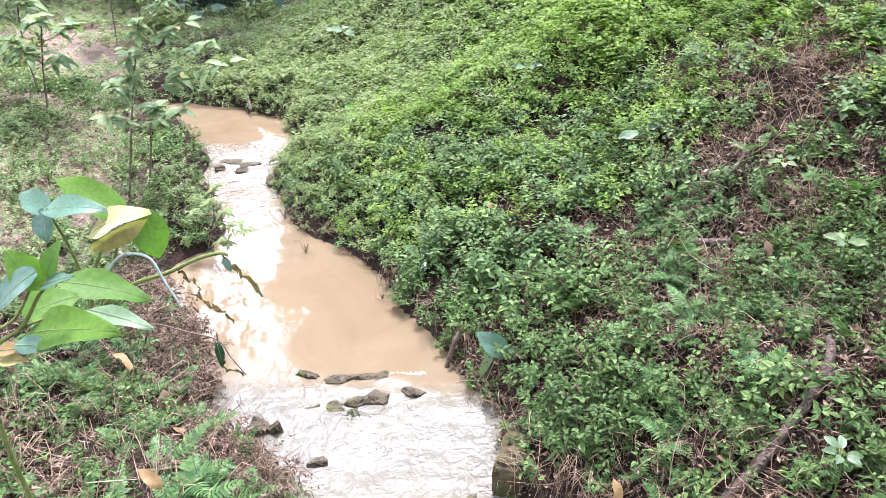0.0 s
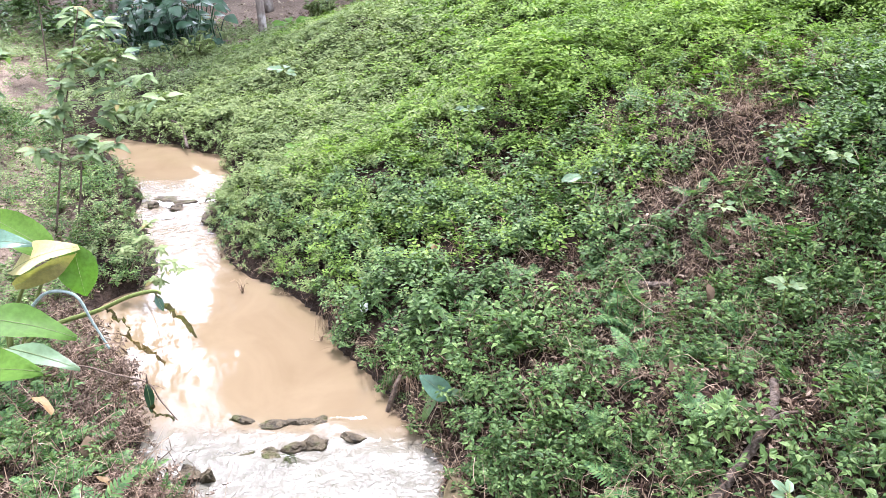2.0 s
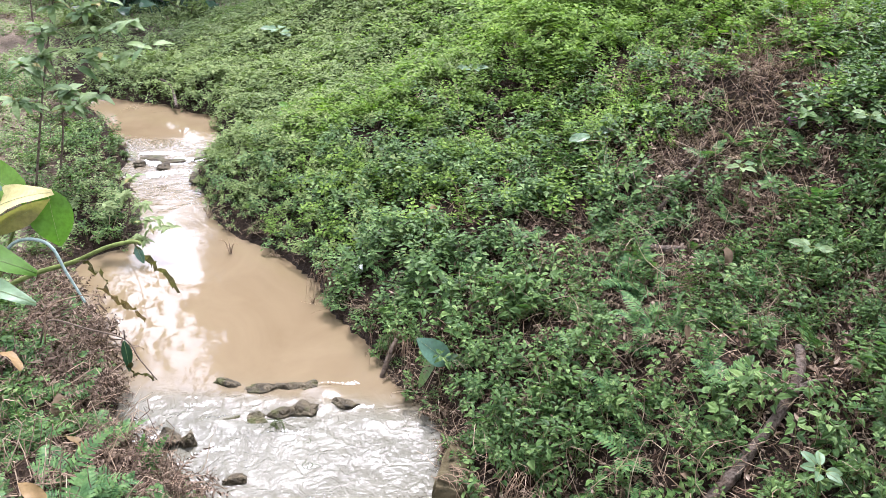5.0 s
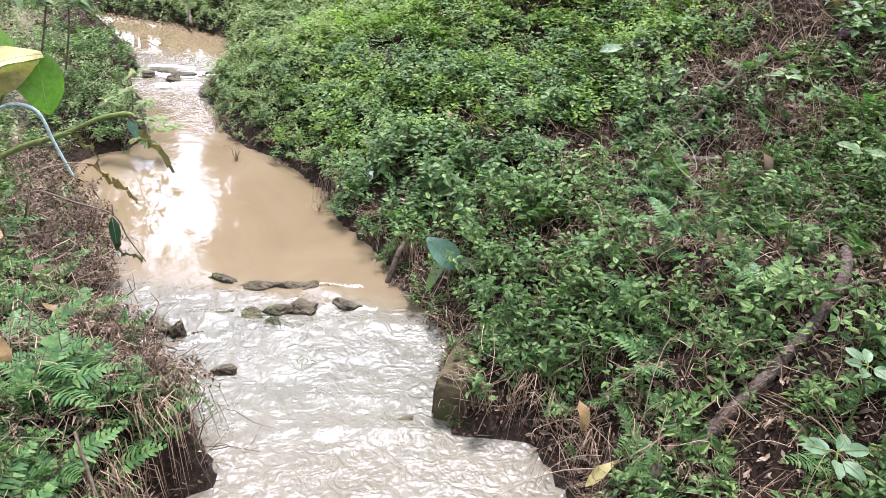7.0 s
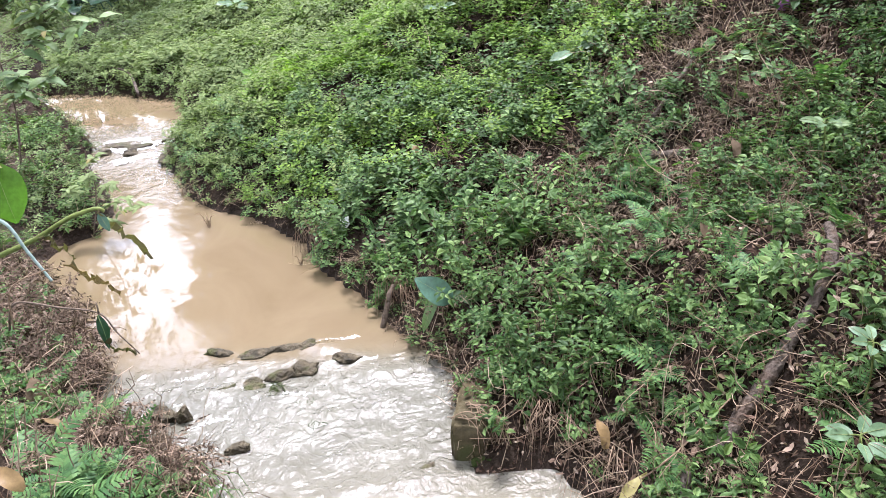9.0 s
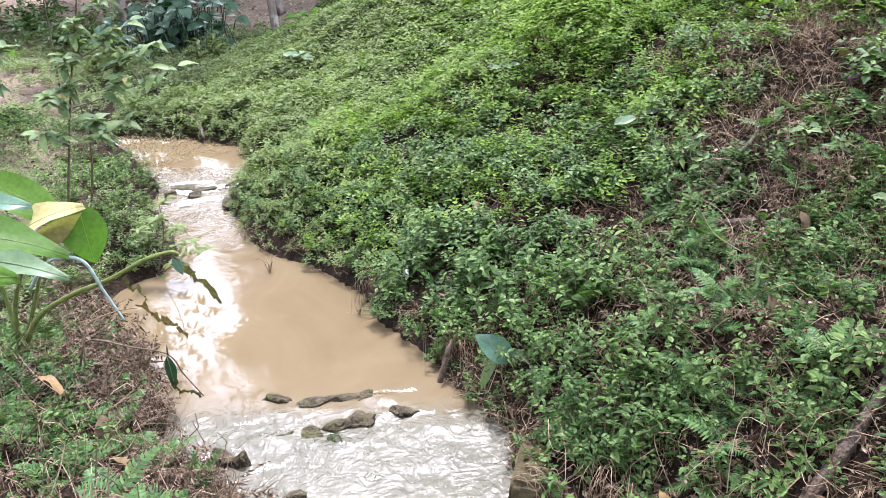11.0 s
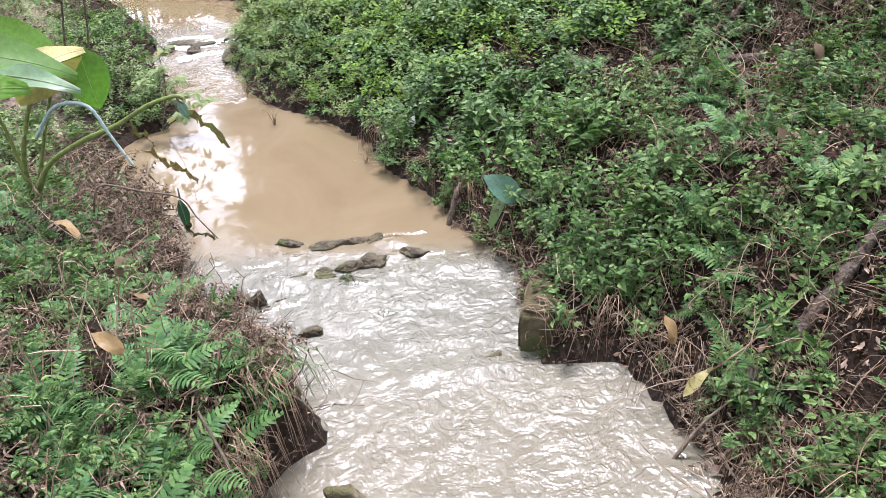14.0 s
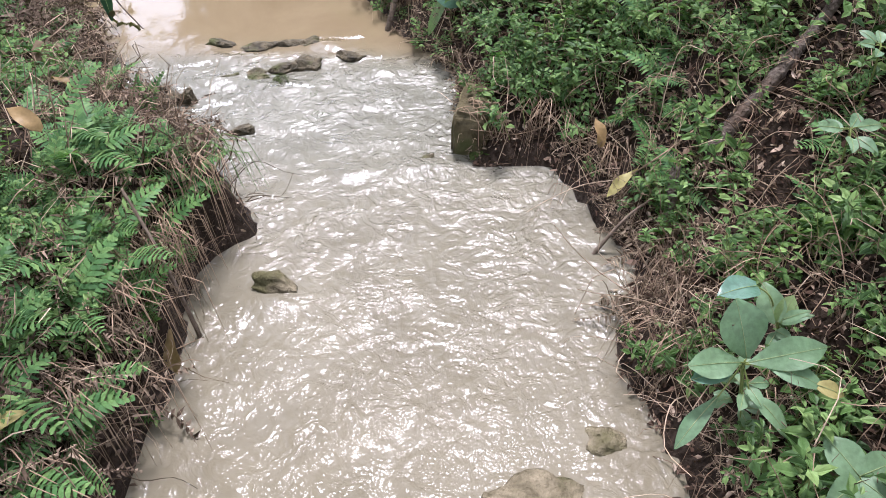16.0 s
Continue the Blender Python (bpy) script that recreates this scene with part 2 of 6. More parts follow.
def muddy_water():
    m, nt, p, out = material("muddy_water")
    pos = nt.nodes.new("ShaderNodeNewGeometry").outputs["Position"]
    sep = nt.nodes.new("ShaderNodeSeparateXYZ")
    nt.links.new(pos, sep.inputs[0])
    tone = noise_tex(nt, 1.6, 4, 0.6, 1.5)
    col = ramp(nt, [(0.3, (0.088, 0.065, 0.037)), (0.7, (0.108, 0.082, 0.049))], tone)
    body = nt.nodes.new("ShaderNodeBsdfDiffuse")
    gloss = nt.nodes.new("ShaderNodeBsdfGlossy")
    gloss.inputs["Roughness"].default_value = 0.03
    fres = nt.nodes.new("ShaderNodeFresnel")
    fres.inputs["IOR"].default_value = 1.45
    both = nt.nodes.new("ShaderNodeMixShader")
    nt.links.new(fres.outputs[0], both.inputs[0])
    nt.links.new(body.outputs[0], both.inputs[1])
    nt.links.new(gloss.outputs[0], both.inputs[2])
    nt.links.new(both.outputs[0], out.inputs["Surface"])
    nt.nodes.remove(p)
    # how lively the surface is along the stream: riffles low down and at the weir, a calm pool between
    live = nt.nodes.new("ShaderNodeFloatCurve")
    c = live.mapping.curves[0]
    for x, y in ((0.12, 0.60), (0.24, 0.75), (0.325, 1.0), (0.35, 0.5), (0.375, 0.03), (0.50, 0.03), (0.58, 0.18), (0.69, 0.4), (0.73, 0.008)):
        c.points.new(x, y)
    c.points[0].location, c.points[-1].location = (0, 0.5), (1, 0.02)
    live.mapping.update()
    tenth = nt.nodes.new("ShaderNodeMath")
    tenth.operation, tenth.inputs[1].default_value = "MULTIPLY", 0.1
    nt.links.new(sep.outputs[1], tenth.inputs[0])
    nt.links.new(tenth.outputs[0], live.inputs[1])
    # swirling wrinkles with finer ripples on them
    add = nt.nodes.new("ShaderNodeMath")
    add.operation, add.inputs[1].default_value = "MULTIPLY_ADD", 0.28
    nt.links.new(noise_tex(nt, 32, 2.0, 0.5, 1.2), add.inputs[0])
    nt.links.new(noise_tex(nt, 11, 3.0, 0.5, 1.8), add.inputs[2])
    h = nt.nodes.new("ShaderNodeMath")
    h.operation = "MULTIPLY"
    nt.links.new(add.outputs[0], h.inputs[0])
    calm = nt.nodes.new("ShaderNodeMapRange")
    calm.inputs[1].default_value, calm.inputs[2].default_value = 0.38, 0.62
    calm.inputs[3].default_value, calm.inputs[4].default_value = 0.6, 1.3
    nt.links.new(noise_tex(nt, 2.6, 2, 0.5, 1.2), calm.inputs[0])
    pace = nt.nodes.new("ShaderNodeMath")
    pace.operation = "MULTIPLY"
    nt.links.new(live.outputs[0], pace.inputs[0])
    nt.links.new(calm.outputs[0], pace.inputs[1])
    nt.links.new(pace.outputs[0], h.inputs[1])
    # aerated water: greyer, with broad sky reflection put in its colour, and less sharp
    milky = ramp(nt, [(0.3, (0.066, 0.063, 0.048)), (0.7, (0.087, 0.083, 0.064))], tone)
    nt.links.new(mix(nt, "MIX", live.outputs[0], col, milky), body.inputs["Color"])
    blur = nt.nodes.new("ShaderNodeMapRange")
    blur.inputs[3].default_value, blur.inputs[4].default_value = 0.004, 0.19
    nt.links.new(live.outputs[0], blur.inputs[0])
    nt.links.new(blur.outputs[0], gloss.inputs["Roughness"])
    # mirror strength set by hand to place sky glints: highest at the weir, lowest downstream
    glint = nt.nodes.new("ShaderNodeFloatCurve")
    g = glint.mapping.curves[0]
    for x, y in ((0.12, 0.20), (0.18, 0.29), (0.24, 0.37), (0.325, 0.37), (0.36, 0.50), (0.50, 0.50), (0.58, 0.68), (0.69, 0.80), (0.73, 0.35)):
        g.points.new(x, y)
    g.points[0].location, g.points[-1].location = (0, 0.18), (1, 0.35)
    glint.mapping.update()
    nt.links.new(tenth.outputs[0], glint.inputs[1])
    ior = nt.nodes.new("ShaderNodeMath")
    ior.operation, ior.inputs[1].default_value = "ADD", 1.0
    nt.links.new(glint.outputs[0], ior.inputs[0])
    nt.links.new(ior.outputs[0], fres.inputs["IOR"])
    wavy = bump(nt, h.outputs[0], 1.0, 0.020, None)
    nt.links.new(wavy, gloss.inputs["Normal"])
    nt.links.new(wavy, fres.inputs["Normal"])
    return m


SOIL, WATER = soil(), muddy_water()


# ---- mesh helpers ----
def mesh_np(name, verts, quads, mats, ids=None, smooth=True):
    """A mesh from arrays of vertices and four-cornered faces."""
    me = bpy.data.meshes.new(name)
    n, q = len(verts), len(quads)
    me.vertices.add(n)
    me.vertices.foreach_set("co", np.ascontiguousarray(verts, np.float32).ravel())
    me.loops.add(4 * q)
    me.loops.foreach_set("vertex_index", np.ascontiguousarray(quads, np.int32).ravel())
    me.polygons.add(q)
    me.polygons.foreach_set("loop_start", np.arange(0, 4 * q, 4, dtype=np.int32))
    if ids is not None:
        me.polygons.foreach_set("material_index", np.ascontiguousarray(ids, np.int32))
    me.polygons.foreach_set("use_smooth", np.full(q, smooth))
    for mat in mats:
        me.materials.append(mat)
    me.update(calc_edges=True)
    me.validate()
    return me


def joined(pieces):
    """Arrays of several (verts, quads, ids) as one."""
    vs, qs, ids, n = [], [], [], 0
    for v, q, i in pieces:
        vs.append(v), qs.append(np.asarray(q) + n), ids.append(i)
        n += len(v)
    return np.concatenate(vs), np.concatenate(qs), np.concatenate(ids)


def turned(yaw, pitch=0.0, roll=0.0):
    return np.array(Euler((pitch, roll, yaw), "XYZ").to_matrix())


def simple_leaf(length, width, fold=0.2, droop=0.2, mat=0):
    """Six corners, two faces."""
    v = np.array([(0, 0, 0), (width / 2, 0.35 * length, fold * width), (width * 0.3, 0.75 * length, fold * width - 0.3 * droop * length),
                  (0, length, -droop * length), (-width * 0.3, 0.75 * length, fold * width - 0.3 * droop * length), (-width / 2, 0.35 * length, fold * width)])
    return v, np.array([(0, 1, 2, 3), (0, 3, 4, 5)]), np.full(2, mat)


def strip_stem(points, radius, mat=0, sides=3):
    """A thin stem along points."""
    p = np.asarray(points, float)
    n = len(p)
    d = np.gradient(p, axis=0)
    d /= np.linalg.norm(d, axis=1, keepdims=True) + 1e-9
    a = np.cross(d, np.where(abs(d[:, 2:]) > 0.9, [[1.0, 0, 0]], [[0, 0, 1.0]]))
    a /= np.linalg.norm(a, axis=1, keepdims=True) + 1e-9
    b = np.cross(d, a)
    r = np.broadcast_to(np.asarray(radius, float), (n,))[:, None]
    ring = [p + r * (a * math.cos(2 * math.pi * s / sides) + b * math.sin(2 * math.pi * s / sides)) for s in range(sides)]
    v = np.stack(ring, 1).reshape(-1, 3)
    q = [(i * sides + s, i * sides + (s + 1) % sides, (i + 1) * sides + (s + 1) % sides, (i + 1) * sides + s) for i in range(n - 1) for s in range(sides)]
    return v, np.array(q), np.full(len(q), mat)


def curve_stem(points, r0, r1, sides=6, steps=8):
    """A smooth round stem through points."""
    p = np.array(points, float)
    if len(p) > 2:
        u = np.linspace(0, len(p) - 1, steps * (len(p) - 1) + 1)
        k = np.clip(u.astype(int), 0, len(p) - 2)
        f = (u - k)[:, None]
        a, b, c, d = p[np.maximum(k - 1, 0)], p[k], p[k + 1], p[np.minimum(k + 2, len(p) - 1)]
        p = 0.5 * (2 * b + (c - a) * f + (2 * a - 5 * b + 4 * c - d) * f**2 + (3 * b - a - 3 * c + d) * f**3)
    v, q, i = strip_stem(p, np.linspace(r0, r1, len(p)), 0, sides)
    n, m = len(v), len(p)
    ends = np.stack([p[0], p[-1]])
    v = np.concatenate([v, ends])
    extra = []
    for s in range(0, sides, 2):
        a, b, c = s, (s + 1) % sides, (s + 2) % sides
        extra.append((n, c, b, a))
        o = (m - 1) * sides
        extra.append((n + 1, o + a, o + b, o + c))
    q = np.concatenate([q, np.array(extra)]) if sides % 2 == 0 else q
    return v, q, np.zeros(len(q), int)


def moved(piece, place=(0, 0, 0), turn=None, scale=1.0):
    v, q, i = piece
    v = v * scale
    if turn is not None:
        v = v @ turn.T
    return v + np.asarray(place), q, i


def scatter(name, templates, places, yaws, scales, tilts, mats, label, category):
    """Many small plants or leaves as ONE object."""
    pick = np.arange(len(places)) % len(templates)
    vs, qs, ids, n = [], [], [], 0
    for k, (v, q, i) in enumerate(templates):
        s = pick == k
        m = int(s.sum())
        if not m:
            continue
        c, sn, tl, ta = np.cos(yaws[s]), np.sin(yaws[s]), tilts[s, 0], tilts[s, 1]
        one, nil = np.ones(m), np.zeros(m)
        rz = np.stack([np.stack([c, -sn, nil], 1), np.stack([sn, c, nil], 1), np.stack([nil, nil, one], 1)], 1)
        rx = np.stack([np.stack([one, nil, nil], 1), np.stack([nil, np.cos(tl), -np.sin(tl)], 1), np.stack([nil, np.sin(tl), np.cos(tl)], 1)], 1)
        ry = np.stack([np.stack([np.cos(ta), nil, np.sin(ta)], 1), np.stack([nil, one, nil], 1), np.stack([-np.sin(ta), nil, np.cos(ta)], 1)], 1)
        r = rx @ ry @ rz
        out = np.einsum("mij,vj->mvi", r, v) * scales[s][:, None, None] + places[s][:, None, :]
        vs.append(out.reshape(-1, 3))
        qs.append((q[None] + (np.arange(m) * len(v))[:, None, None] + n).reshape(-1, 4))
        ids.append(np.tile(i, m))
        n += m * len(v)
    ob = new(name, mesh_np(name, np.concatenate(vs), np.concatenate(qs), mats, np.concatenate(ids), smooth=False))
    return tagged(ob, label, category, kind="stuff")


def part(name, data, mat, parent, label="", smooth=True):
    """One mesh object under a thing or part; data: a bmesh or a (verts, quads, ids) piece."""
    if isinstance(data, bmesh.types.BMesh):
        me = bpy.data.meshes.new(name)
        data.to_mesh(me)
        data.free()
        me.materials.append(mat)
        for f in me.polygons:
            f.use_smooth = smooth
    else:
        me = mesh_np(name, data[0], data[1], [mat], None, smooth)
    ob = new(name, me)
    ob.parent = parent
    return tagged(ob, label)


def thing(name, place, label, category, group="", yaw=0.0):
    ob = new(name)
    ob.empty_display_size = 0.05
    ob.matrix_basis = pose(*place, 0, 0, yaw)
    return tagged(ob, label, category, group)


# ---- lie of the land ----
def lattice(ix, iy, seed):
    h = (ix * 374761393 + iy * 668265263 + seed * 982451653).astype(np.int64)
    h = (h ^ (h >> 13)) * 1274126177 & 0x7FFFFFFF
    return ((h ^ (h >> 16)) & 0xFFFF) / 65535.0


def vnoise(x, y, scale, seed=0):
    """Smooth noise from -1 to 1."""
    x, y = np.asarray(x, float) * scale, np.asarray(y, float) * scale
    ix, iy = np.floor(x).astype(np.int64), np.floor(y).astype(np.int64)
    fx, fy = x - ix, y - iy
    fx, fy = fx * fx * (3 - 2 * fx), fy * fy * (3 - 2 * fy)
    a = lattice(ix, iy, seed) * (1 - fx) + lattice(ix + 1, iy, seed) * fx
    b = lattice(ix, iy + 1, seed) * (1 - fx) + lattice(ix + 1, iy + 1, seed) * fx
    return 2 * (a * (1 - fy) + b * fy) - 1


# the two water's edges, going upstream
EDGE_R = np.array([(0.75, -4), (0.68, 0.9), (0.60, 1.39), (0.50, 1.74), (0.61, 2.05), (0.62, 2.18), (0.54, 2.35), (0.46, 2.58), (0.36, 2.70), (0.10, 2.68),
                   (0.06, 2.95), (0.03, 3.33), (-0.24, 3.69), (-0.46, 4.10), (-0.67, 4.35), (-0.80, 4.70), (-1.15, 5.08), (-1.62, 5.42), (-1.92, 6.03),
                   (-2.12, 6.40), (-2.08, 6.72), (-1.85, 7.05), (-2.25, 7.40), (-2.40, 7.85), (-3.00, 8.17), (-3.70, 8.35), (-5.2, 9.0), (-8.0, 10.0), (-12, 11.5)])
EDGE_L = np.array([(-0.95, -4), (-0.87, 0.9), (-0.84, 1.37), (-0.82, 1.72), (-0.85, 1.95), (-0.84, 2.13), (-0.70, 2.30), (-0.70, 2.38), (-0.85, 2.55),
                   (-1.11, 2.85), (-1.40, 3.00), (-1.55, 3.42), (-1.79, 3.85), (-2.10, 4.30), (-2.36, 4.60), (-2.30, 4.88), (-2.12, 5.05), (-2.11, 5.40),
                   (-2.40, 6.00), (-2.66, 6.35), (-2.70, 6.73), (-2.95, 7.15), (-3.30, 7.62), (-3.75, 8.05), (-5.2, 8.7), (-8.1, 9.7), (-12.1, 11.2)])


def to_line(x, y, line):
    best = np.full(np.shape(x), 1e9)
    for (ax, ay), (bx, by) in zip(line[:-1], line[1:]):
        dx, dy = bx - ax, by - ay
        t = np.clip(((x - ax) * dx + (y - ay) * dy) / (dx * dx + dy * dy), 0, 1)
        best = np.minimum(best, (x - ax - t * dx) ** 2 + (y - ay - t * dy) ** 2)
    return np.sqrt(best)


def in_stream(x, y):
    ring = np.concatenate([EDGE_R, EDGE_L[::-1]])
    inside = np.zeros(np.shape(x), bool)
    for (ax, ay), (bx, by) in zip(ring, np.roll(ring, -1, 0)):
        if ay != by:
            inside ^= ((ay > y) != (by > y)) & (x < (bx - ax) * (y - ay) / (by - ay) + ax)
    return inside


def lie(x, y):
    """Height of the ground, whether it is in the stream, whether it is right of it, and the way to the water."""
    x, y = np.asarray(x, float), np.asarray(y, float)
    wob = 0.03 * vnoise(x, y, 5.0, 3) + 0.015 * vnoise(x, y, 14.0, 4)
    dr, dl, wet = to_line(x, y, EDGE_R), to_line(x, y, EDGE_L), in_stream(x, y)
    right = dr < dl
    d = np.maximum(np.minimum(dr, dl) + np.where(wet, 0, wob), 0)
    far = np.hypot(x, y)
    rise = np.maximum(far - 15.0, 0) ** 1.15 * 0.13
    top = np.interp(y, [0, 3.5, 6, 8, 10, 11.6, 13, 15], [1.75, 1.75, 1.64, 1.52, 1.34, 0.95, 0.35, 0.15])
    fall = np.interp(y, [7.6, 9.6], [0, 1])
    top = top * (1 - fall + fall * np.clip((x + 3.9) / 2.5, 0.05, 1))
    side = np.clip((x - 0.2) / 4, 0, 1) * np.interp(y, [6, 10], [0.0, 0.6])
    scarp = np.interp(y, [2.4, 3.4, 5, 7], [0.04, 0.06, 0.10, 0.12])
    steep = np.interp(d, [0, 0.4, 0.9, 1.4, 1.9, 2.4, 3.2, 5, 9], [0, 0.22, 0.57, 0.80, 1.06, 1.32, 1.55, 1.72, 1.8])
    gentle = np.interp(d, [0, 0.4, 0.9, 1.4, 1.9, 2.4, 3.2, 5, 9], [0, 0.20, 0.43, 0.60, 0.86, 1.18, 1.48, 1.72, 1.8])
    near = np.interp(y, [2.8, 3.7], [1, 0])
    zr = scarp * (1 - np.exp(-d / 0.05)) + (top + side) / 1.75 * (near * steep + (1 - near) * gentle)
    bank = np.interp(y, [2.9, 3.6, 4.5, 6.8, 7.8], [0.33, 0.22, 0.13, 0.14, 0.32])
    zl = bank * (1 - np.exp(-d / 0.09)) + np.interp(y, [2.5, 5], [0.16, 0.05]) * d + np.maximum(d - 3.0, 0) * 0.10
    zl = np.minimum(zl, 2.4)
    z = np.where(right, zr, zl) + rise
    z = z + np.clip(d / 0.4, 0, 1) * (0.055 * vnoise(x, y, 1.7, 1) + 0.03 * vnoise(x, y, 4.1, 2)) + np.clip(d / 0.05, 0, 1) * 0.012 * vnoise(x, y, 17, 5)
    z = np.where(wet, -0.03 - 0.5 * np.minimum(np.minimum(dr, dl), 0.5), np.maximum(z, 0.004 + 0.02 * np.minimum(d * 20, 1)))
    return z, wet, right, d


def height(x, y):
    return float(lie(np.array([x]), np.array([y]))[0][0])


def spread(lo, hi, step, grow, reach):
    """Grid lines: even from lo to hi, then wider and wider out to reach."""
    mid = list(np.arange(lo, hi + 1e-6, step))
    out, s = [], step
    while not out or out[-1] < reach:
        s *= grow
        out.append((out[-1] if out else 0) + s)
    return np.array([lo - o for o in reversed(out)] + mid + [hi + o for o in out])


def build_ground():
    gx, gy = spread(-3.2, 2.4, 0.05, 1.08, 420), spread(0.9, 7.0, 0.05, 1.08, 420)
    X, Y = np.meshgrid(gx, gy)
    Z = lie(X.ravel(), Y.ravel())[0]
    far = np.hypot(X.ravel(), Y.ravel())
    Z = np.where(far > 55, np.minimum(Z, 7 + 0.02 * far), Z)
    v = np.stack([X.ravel(), Y.ravel(), Z], 1)
    w = len(gx)
    i = (np.arange(len(gy) - 1)[:, None] * w + np.arange(w - 1)[None]).ravel()
    q = np.stack([i, i + 1, i + w + 1, i + w], 1)
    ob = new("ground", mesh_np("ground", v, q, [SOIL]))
    tagged(ob, "dark brown soil slopes strewn with leaf litter along a stream", "ground", kind="structure")


def build_water():
    gx, gy = spread(-3.6, 0.8, 0.025, 1.12, 12), spread(0.9, 8.6, 0.025, 1.12, 8)
    X, Y = np.meshgrid(gx, gy)
    x, y = X.ravel(), Y.ravel()
    live = np.interp(y, [1, 2.4, 3.3, 3.5, 3.75, 5.2, 5.8, 6.9, 7.1], [0.6, 0.9, 1.0, 0.6, 0.1, 0.12, 0.5, 0.8, 0.0])
    wx = x + 0.10 * vnoise(x, y, 3, 11)
    wy = y + 0.10 * vnoise(x, y, 3, 12)
    z = 0.0040 * vnoise(wx, wy * 1.1, 6, 13) + 0.0022 * vnoise(wx, wy, 13, 14)
    z = z * live + np.interp(y, [2.9, 3.6, 6.3, 6.95], [0.0, 0.03, 0.035, 0.09])
    # smooth standing waves behind the stones
    for hx, hy, a, b, high in ((-0.55, 3.58, 0.09, 0.05, 0.022), (-0.40, 3.50, 0.08, 0.05, 0.018), (-1.02, 3.28, 0.13, 0.05, 0.020), (-0.80, 3.26, 0.10, 0.04, 0.014), (-0.30, 3.36, 0.10, 0.05, 0.014),
                               (-0.95, 3.48, 0.16, 0.035, 0.014), (-1.12, 3.03, 0.10, 0.05, 0.012), (-0.10, 2.70, 0.10, 0.05, 0.016), (-0.34, 2.66, 0.12, 0.05, 0.014), (-0.56, 1.96, 0.12, 0.05, 0.014)):
        z = z + high * np.exp(-((x - hx) / a) ** 2 - ((y - hy) / b) ** 2)
    d = np.minimum(to_line(x, y, EDGE_R), to_line(x, y, EDGE_L))
    keep = in_stream(x, y) | (d < 0.15)
    v = np.stack([x, y, z], 1)
    w = len(gx)
    i = (np.arange(len(gy) - 1)[:, None] * w + np.arange(w - 1)[None]).ravel()
    q = np.stack([i, i + 1, i + w + 1, i + w], 1)
    q = q[keep[q].any(1)]
    used, back_to = np.unique(q, return_inverse=True)
    ob = new("stream_water", mesh_np("stream_water", v[used], back_to.reshape(-1, 4), [WATER]))
    tagged(ob, "shallow muddy tan water with ripples and sky reflections", "water", kind="structure")


build_ground()
build_water()
rng = np.random.default_rng(7)


# ---- ground cover ----
def herb_template(seed, size=0.20, tiers=3, leaf=0.046, plain=False):
    r = np.random.default_rng(seed)
    lean = r.normal(0, 0.25, 2) * size
    pts = [(0, 0, 0), (lean[0], lean[1], size)]
    bits = [] if plain else [strip_stem(pts, [0.0022, 0.001], 1)]
    for k in range(tiers):
        f = 1.0 - 0.24 * k
        at = np.array([lean[0] * f, lean[1] * f, size * f])
        n = 4 + k % 2
        for j in range(n):
            az = 6.283 * j / n + 0.7 * k + r.uniform(-0.35, 0.35)
            ln = leaf * r.uniform(0.7, 1.25) * (0.85 + 0.18 * k)
            one = simple_leaf(ln, ln * r.uniform(0.32, 0.48), r.uniform(0.04, 0.18), r.uniform(-0.04, 0.2))
            if plain:
                one = (one[0][[0, 1, 3, 5]] * (1.15, 1, 1), np.array([(0, 1, 2, 3)]), np.zeros(1, int))
            off = np.array([-math.sin(az), math.cos(az), 0.08]) * leaf * 0.2
            bits.append(moved(one, at + off, turned(az, r.uniform(-0.3, 0.3), r.normal(0, 0.2))))
    return joined(bits)


def quad_leaf(one):
    """The same leaf as one flat face."""
    return one[0][[0, 1, 3, 5]] * (1.15, 1, 1), np.array([(0, 1, 2, 3)]), np.zeros(1, int)


